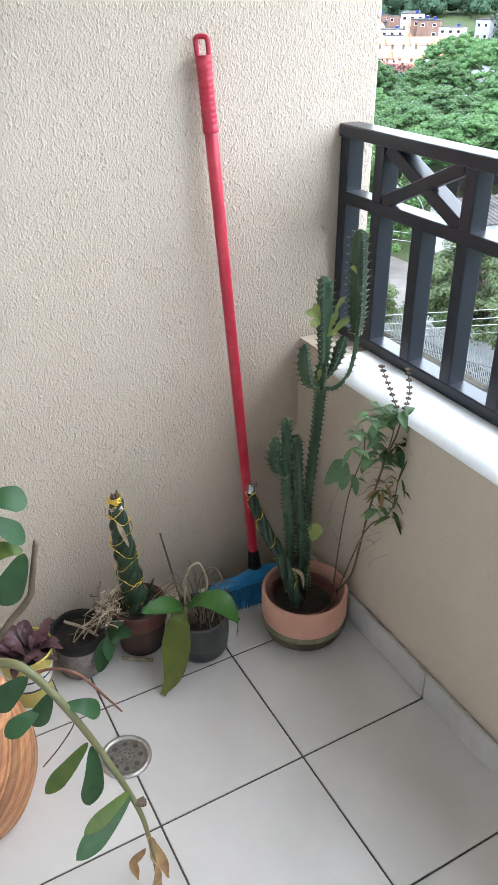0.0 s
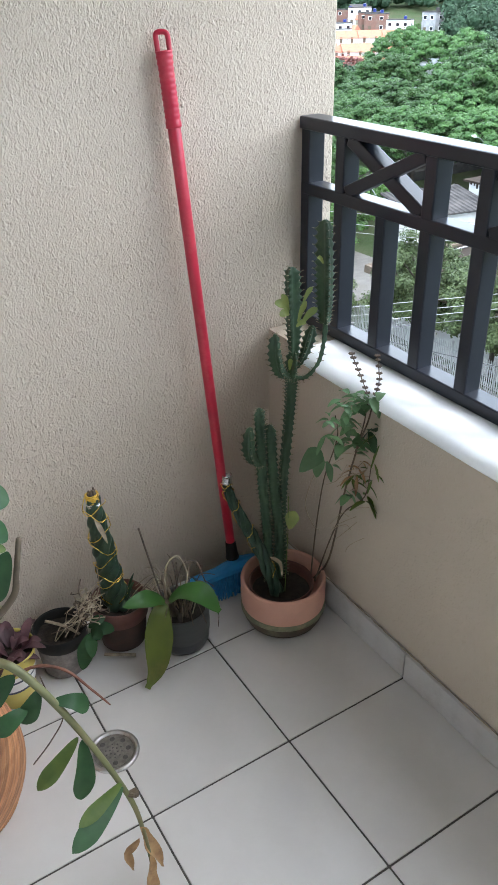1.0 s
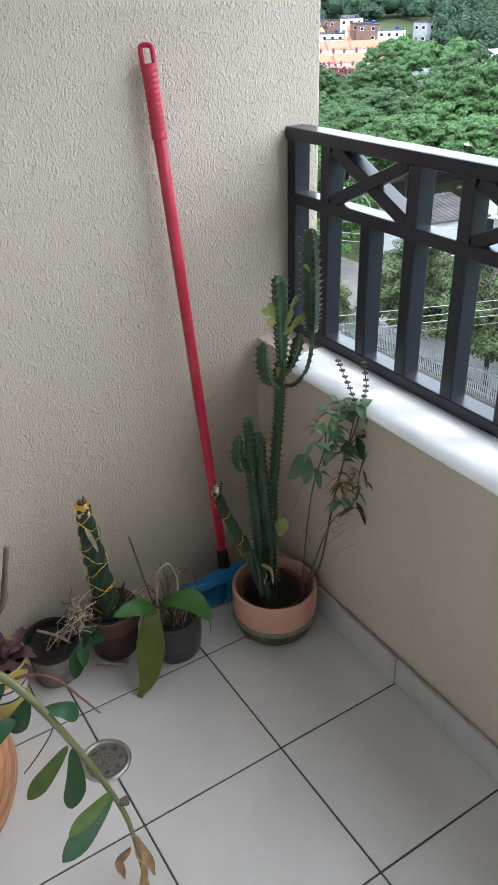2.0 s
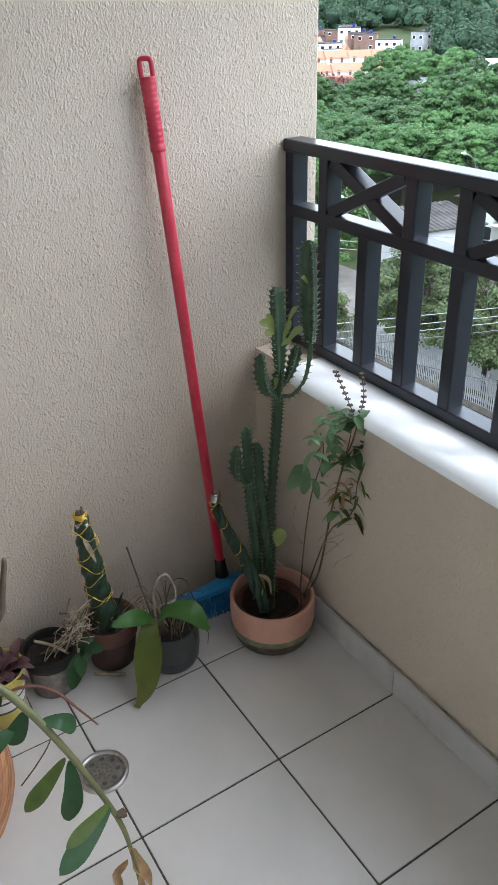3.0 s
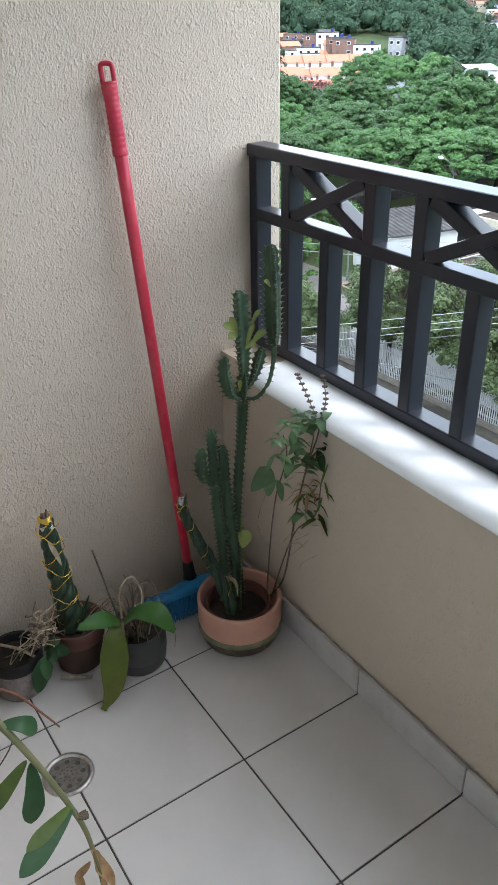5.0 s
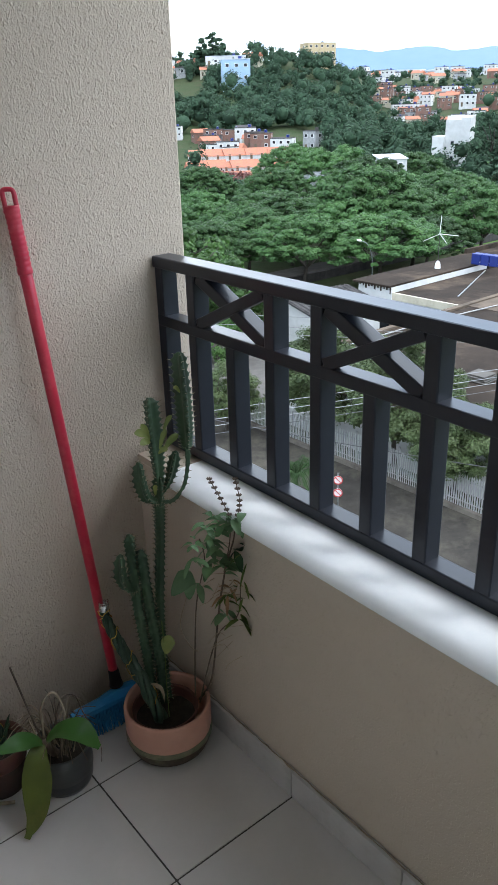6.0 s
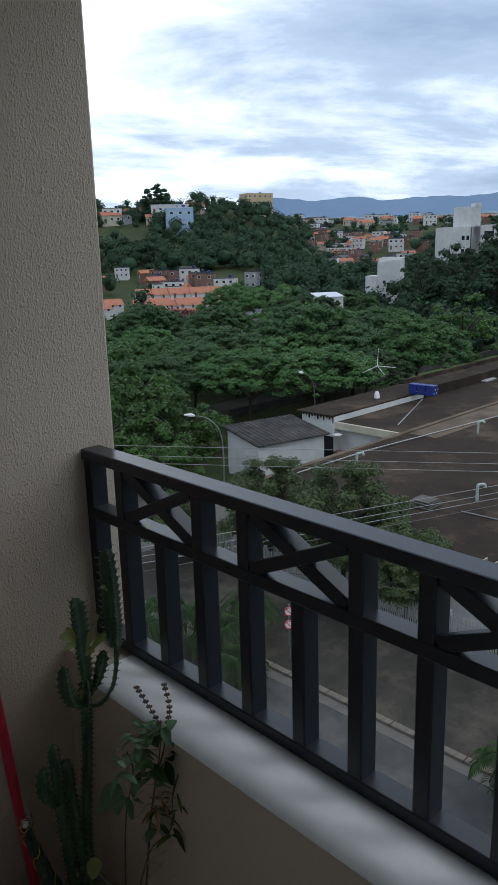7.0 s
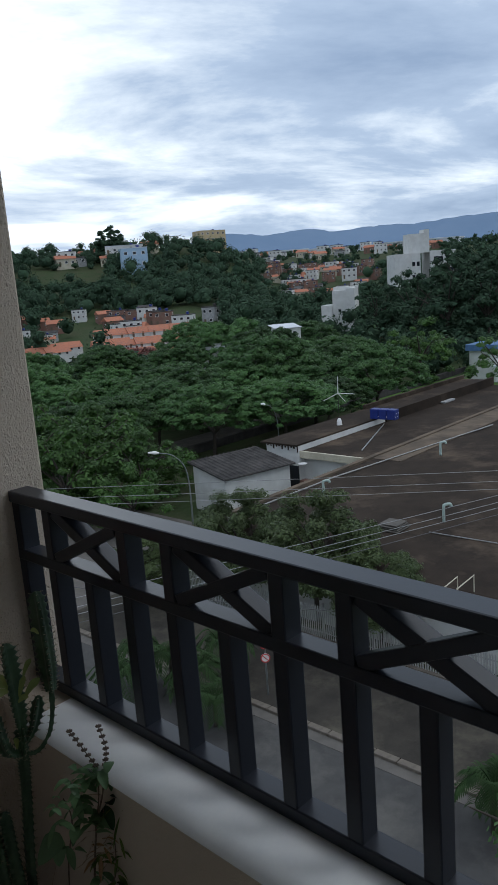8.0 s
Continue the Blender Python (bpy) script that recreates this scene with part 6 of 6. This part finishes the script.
# ---------------------------------------------------------------- houses on the slopes
def house(w, d, h, wall_m, roof_m, style, label, floors=1, name="house"):
    """A small house at the origin, its front along -y, with recessed windows, a door and its roof."""
    p = empty(name, (0, 0, 0), label, "house", "hillside houses")
    part("wall", Shape().box((-w / 2, -d / 2, -3), (w / 2, d / 2, h)), wall_m, p)
    if style == "gable":
        o = 0.35
        e = max(w * 0.16, d * 0.27)
        part("roof", Shape().add([(-w / 2 - o, -d / 2 - o, h), (w / 2 + o, -d / 2 - o, h), (w / 2 + o, 0, h + e), (-w / 2 - o, 0, h + e), (w / 2 + o, d / 2 + o, h), (-w / 2 - o, d / 2 + o, h)], [(0, 1, 2, 3), (3, 2, 4, 5), (0, 3, 5), (1, 4, 2), (0, 5, 4, 1)]), roof_m, p)
    elif style == "shed":
        part("roof", Shape().add([(-w / 2 - .3, -d / 2 - .3, h + 0.02), (w / 2 + .3, -d / 2 - .3, h + 0.02), (w / 2 + .3, d / 2 + .3, h + 0.9), (-w / 2 - .3, d / 2 + .3, h + 0.9), (-w / 2 - .3, -d / 2 - .3, h + .14), (w / 2 + .3, -d / 2 - .3, h + .14), (w / 2 + .3, d / 2 + .3, h + 1.02), (-w / 2 - .3, d / 2 + .3, h + 1.02)], [(0, 3, 2, 1), (4, 5, 6, 7), (0, 1, 5, 4), (1, 2, 6, 5), (2, 3, 7, 6), (3, 0, 4, 7)]), roof_m, p)
    else:
        part("roof", Shape().box((-w / 2 - 0.1, -d / 2 - 0.1, h), (w / 2 + 0.1, d / 2 + 0.1, h + 0.25)), roof_m, p)
        part("water_tank", Shape().lathe([(0.0, h + 0.25), (0.55, h + 0.25), (0.6, h + 1.1), (0.0, h + 1.2)], (w * 0.2, d * 0.1, 0), 12), M_TANK if w > 7 else M_CEMROOF, p)
    n = max(2, int(w / 2.6))
    for fl in range(floors):
        z = h * (fl + 0.40) / floors
        for i in range(n):
            x = -w / 2 + w * (i + 0.5) / n
            if fl == 0 and i == 0:
                part("door", Shape().box((x - 0.45, -d / 2 - 0.05, 0), (x + 0.45, -d / 2 + 0.02, 2.0)), M_BARK, p)
            else:
                win = part("window", Shape().box((x - 0.6, -d / 2 - 0.06, z - 0.1), (x + 0.6, -d / 2 + 0.02, z + 1.0)), M_WHITE, p)
                part("pane", Shape().box((x - 0.5, -d / 2 - 0.075, z), (x + 0.5, -d / 2 - 0.062, z + 0.9)), M_GLASSDK, win)
        for q in (-1, 1):
            sidew = part("window", Shape().box((q * w / 2 - 0.06, -0.6, z - 0.1), (q * w / 2 + 0.06, 0.6, z + 1.0)), M_WHITE, p)
            part("pane", Shape().box((q * w / 2 - 0.075, -0.5, z), (q * w / 2 + 0.075, 0.5, z + 0.9)), M_GLASSDK, sidew)
    return p


def set_house(p, az, d, turn=0.0, scale=1.0, lift=0.0, first=False):
    """Stands a house on the slope, its front towards the valley."""
    x, y = polar(az, d)
    scale = scale if first else scale / p.scale.x
    m = Matrix.LocRotScale((x, y, ground_z(x, y) + lift), Euler((0, 0, radians(-az + turn))), (scale, scale, scale))
    if first:
        p.matrix_basis = m
        return p
    return copy_thing(p, m)


kinds = [house(7, 6, 3.2, M_BRICKWALL, M_TILEROOF, "gable", "bare brick hillside house with clay tile roof"),
         house(8, 6, 5.6, M_WHITEWALL, M_CEMROOF, "flat", "white two-storey hillside house with flat roof", 2),
         house(6, 5, 3.0, M_GREYWALL, M_CEMROOF, "shed", "raw grey hillside house with sheet roof"),
         house(7.5, 6, 5.4, M_BRICKWALL, M_CEMROOF, "flat", "unplastered brick two-storey house", 2),
         house(8, 6, 3.2, M_CREAM, M_TILEROOF, "gable", "cream hillside house with clay tile roof")]
used = set()
plan = []
for i in range(74):        # the dense brick quarter
    plan.append((rnd.uniform(49.6, 57.6), rnd.uniform(285, 400), rnd.choice((0, 1, 1, 2, 3, 3, 4)), rnd.uniform(-25, 25), rnd.uniform(0.5, 0.78)))
for i in range(30):        # rows at the foot of the hill
    plan.append((rnd.uniform(31, 46.5), rnd.uniform(188, 236), rnd.choice((0, 1, 2, 2, 3, 4)), rnd.uniform(-25, 25), rnd.uniform(0.45, 0.7)))
for i in range(10):        # along the ridge
    plan.append((rnd.uniform(33, 42), rnd.uniform(335, 352), rnd.choice((1, 2, 4)), rnd.uniform(-25, 25), rnd.uniform(0.7, 1.0)))
for i in range(54):        # far ridge
    plan.append((rnd.uniform(47, 62), rnd.uniform(470, 600), rnd.choice((0, 1, 1, 4, 2)), rnd.uniform(-25, 25), rnd.uniform(0.55, 0.95)))
for az, d, k, turn, s in plan:
    set_house(kinds[k], az, d, turn, s, 0.6, k not in used)
    used.add(k)
pink = house(10, 9, 1.5, M_WHITEWALL, M_TILEROOF, "gable", "low terrace house with bright orange clay tile roof")
for i in range(24):
    row = i % 3
    set_house(pink, 37.3 + (i // 3) * 0.78 + row * 0.2, 160 + 9 * row, 10 + rnd.uniform(-4, 4), rnd.uniform(0.46, 0.6), 0.6 + 1.1 * row, i == 0)
for az, d in ((32.4, 168), (33.2, 172), (34.0, 168), (34.9, 174)):
    set_house(pink, az, d, rnd.uniform(-10, 20), 0.5, 1.5)
grey_house = house(5, 5, 6.0, M_GREYWALL, M_CEMROOF, "flat", "tall narrow grey house with window holes", 2)
set_house(grey_house, 45.5, 205, -35, 0.75, 0.0, True)
blue_house = house(9, 7, 7.0, M_BLUEWALL, M_SHED, "flat", "pale blue two-storey house on the ridge", 2)
set_house(blue_house, 40.2, 318, 8, 1.15, 1.5, True)
long_white = house(16, 8, 3.4, M_WHITEWALL, M_SHED, "flat", "long white building on the ridge")
set_house(long_white, 39.6, 342, 0, 1.0, 2.5, True)
white_villa = house(7, 6, 3.0, M_WHITEWALL, M_SHED, "shed", "white house among the treetops")
set_house(white_villa, 46.3, 122, -30, 0.8, 4.2, True)
set_house(white_villa, 50.8, 128, 20, 0.6, 7.0)
yellow_block = house(15, 10, 9.0, M_YELLOWWALL, M_YELLOWWALL, "flat", "yellow apartment block on the ridge", 3, "apartment_block")
set_house(yellow_block, 45.75, 385, 25, 0.90, 1.4, True)


def tower(az, d, label, wall, boxes, wins, turn):
    """An angular block of several joined volumes with rows of windows."""
    x, y = polar(az, d)
    z = ground_z(x, y)
    p = empty("tower_block", (x, y, z), label, "building")
    m = Matrix.Translation((x, y, z)) @ pose(0, 0, 0, 0, 0, -az + turn)
    for lo, hi in boxes:
        part("volume", Shape().box(lo, hi, m), wall, p)
    for (wx, wy, wz, ww, wh) in wins:
        part("window", Shape().box((wx - ww / 2, wy - 0.08, wz - wh / 2), (wx + ww / 2, wy + 0.1, wz + wh / 2), m), M_GLASSDK, p, "dark window")
    return p


tower(60.75, 235, "white apartment tower with a stair core on the hill", M_WHITEWALL, [((-8.6, -5, -8), (-1.2, 6, 15.6)), ((-4.0, -3.2, 15.6), (1.9, 4, 21.0)), ((1.9, -4, 0), (9.2, 6, 16.0)), ((0.4, -3.4, 21), (1.9, 2, 22))],
      [(-1.9 + 0.0, -5, 12.6, 0.8, 1.2), (-1.9, -5, 9.0, 0.8, 1.2), (-3.2, -5, 12.6, 0.8, 1.2), (-3.2, -5, 9.0, 0.8, 1.2), (4.2, -4, 13.6, 2.6, 1.4), (7.4, -4, 13.6, 2.2, 1.4), (4.2, -4, 10.4, 2.6, 1.4), (7.4, -4, 10.4, 2.2, 1.4), (4.2, -4, 7.2, 2.6, 1.4), (7.4, -4, 7.2, 2.2, 1.4)], 14)
tower(54.95, 182, "raw pale grey concrete house of stacked blocks", M_WHITEWALL, [((-3.9, -3, -4), (-1.4, 3, 7.0)), ((-1.4, -2, -4), (2.0, 3, 10.2)), ((2.0, -3, -4), (3.9, 3, 10.6)), ((-1.6, 0.5, 10.2), (3.9, 2.6, 10.9))], [(0.2, -2, 5.6, 0.6, 0.7), (0.2, -2, 2.6, 0.6, 0.7)], -10)
x, y = polar(65.4, 118)
kiosk = empty("blue_kiosk", (x, y, STREET), "white kiosk with blue fascia and pale canopy in the park", "kiosk")
part("wall", Shape().box((x - 2.4, y - 2, STREET - 0.1), (x + 2.4, y + 2, STREET + 4.6)), M_WHITEWALL, kiosk)
part("fascia", Shape().box((x - 2.8, y - 2.4, STREET + 4.6), (x + 2.8, y + 2.4, STREET + 5.5)), M_BLUESHED, kiosk, "blue fascia")
part("canopy", Shape().box((x - 4.0, y - 3.4, STREET + 2.4), (x + 1, y - 2, STREET + 2.6)), M_SHED, kiosk, "pale canopy")
for i in range(12):
    az, d = 49 + i * 1.25 + rnd.uniform(-.4, .4), rnd.uniform(640, 820)
    x, y = polar(az, d)
    w, h = rnd.uniform(12, 32), rnd.uniform(4, 8)
    z = ground_z(x, y) + rnd.uniform(-1, 4)
    m = Matrix.Translation((x, y, z)) @ pose(0, 0, 0, 0, 0, -az + rnd.uniform(-20, 20))
    shed = empty("far_shed", (x, y, z), "long pale industrial shed on the far ridge", "shed", "far sheds")
    part("wall", Shape().box((-w / 2, -6, -14), (w / 2, 6, h - 1), m), M_SHED, shed)
    part("roof", Shape().box((-w / 2 - .5, -6.5, h - 1), (w / 2 + .5, 6.5, h), m), M_BLUESHED if i % 4 == 1 else M_SHED, shed)

# the town lies turned a little against the balcony's front
town_turn = Matrix.Translation((-0.85, -1.0, 0)) @ pose(0, 0, 0, 0, 0, 1.75) @ Matrix.Translation((0.85, 1.0, 0))
for ob in list(scene.objects)[indoors:]:
    if ob.parent is None and ob.name != "apartment_wall":
        ob.matrix_basis = town_turn @ ob.matrix_basis

# ---------------------------------------------------------------- floor tiles
g2 = 0.0021
def tile_mesh(x0, x1, y0, y1):
    return make("tile", Shape().cbox((x0 + g2, y0 + g2, -0.010), (x1 - g2, y1 - g2, 0.0), 0.0016), M_TILE)
full = tile_mesh(-T, 0, -T, 0)
cut_end = tile_mesh(-T, 0, 0, WY - T)
cut_side = tile_mesh(BACK + 4 * T, 0, -T, 0)
cut_both = tile_mesh(BACK + 4 * T, 0, 0, WY - T)
for i in range(5):
    for j in range(-1, 10):
        me = (cut_end if i < 4 else cut_both) if j == -1 else (full if i < 4 else cut_side)
        yy = T - j * T if j >= 0 else T
        if j > 0 and T - j * T - T < END:
            continue
        part("tile", None, None, floor, place=(-i * T, yy, 0), data=me)
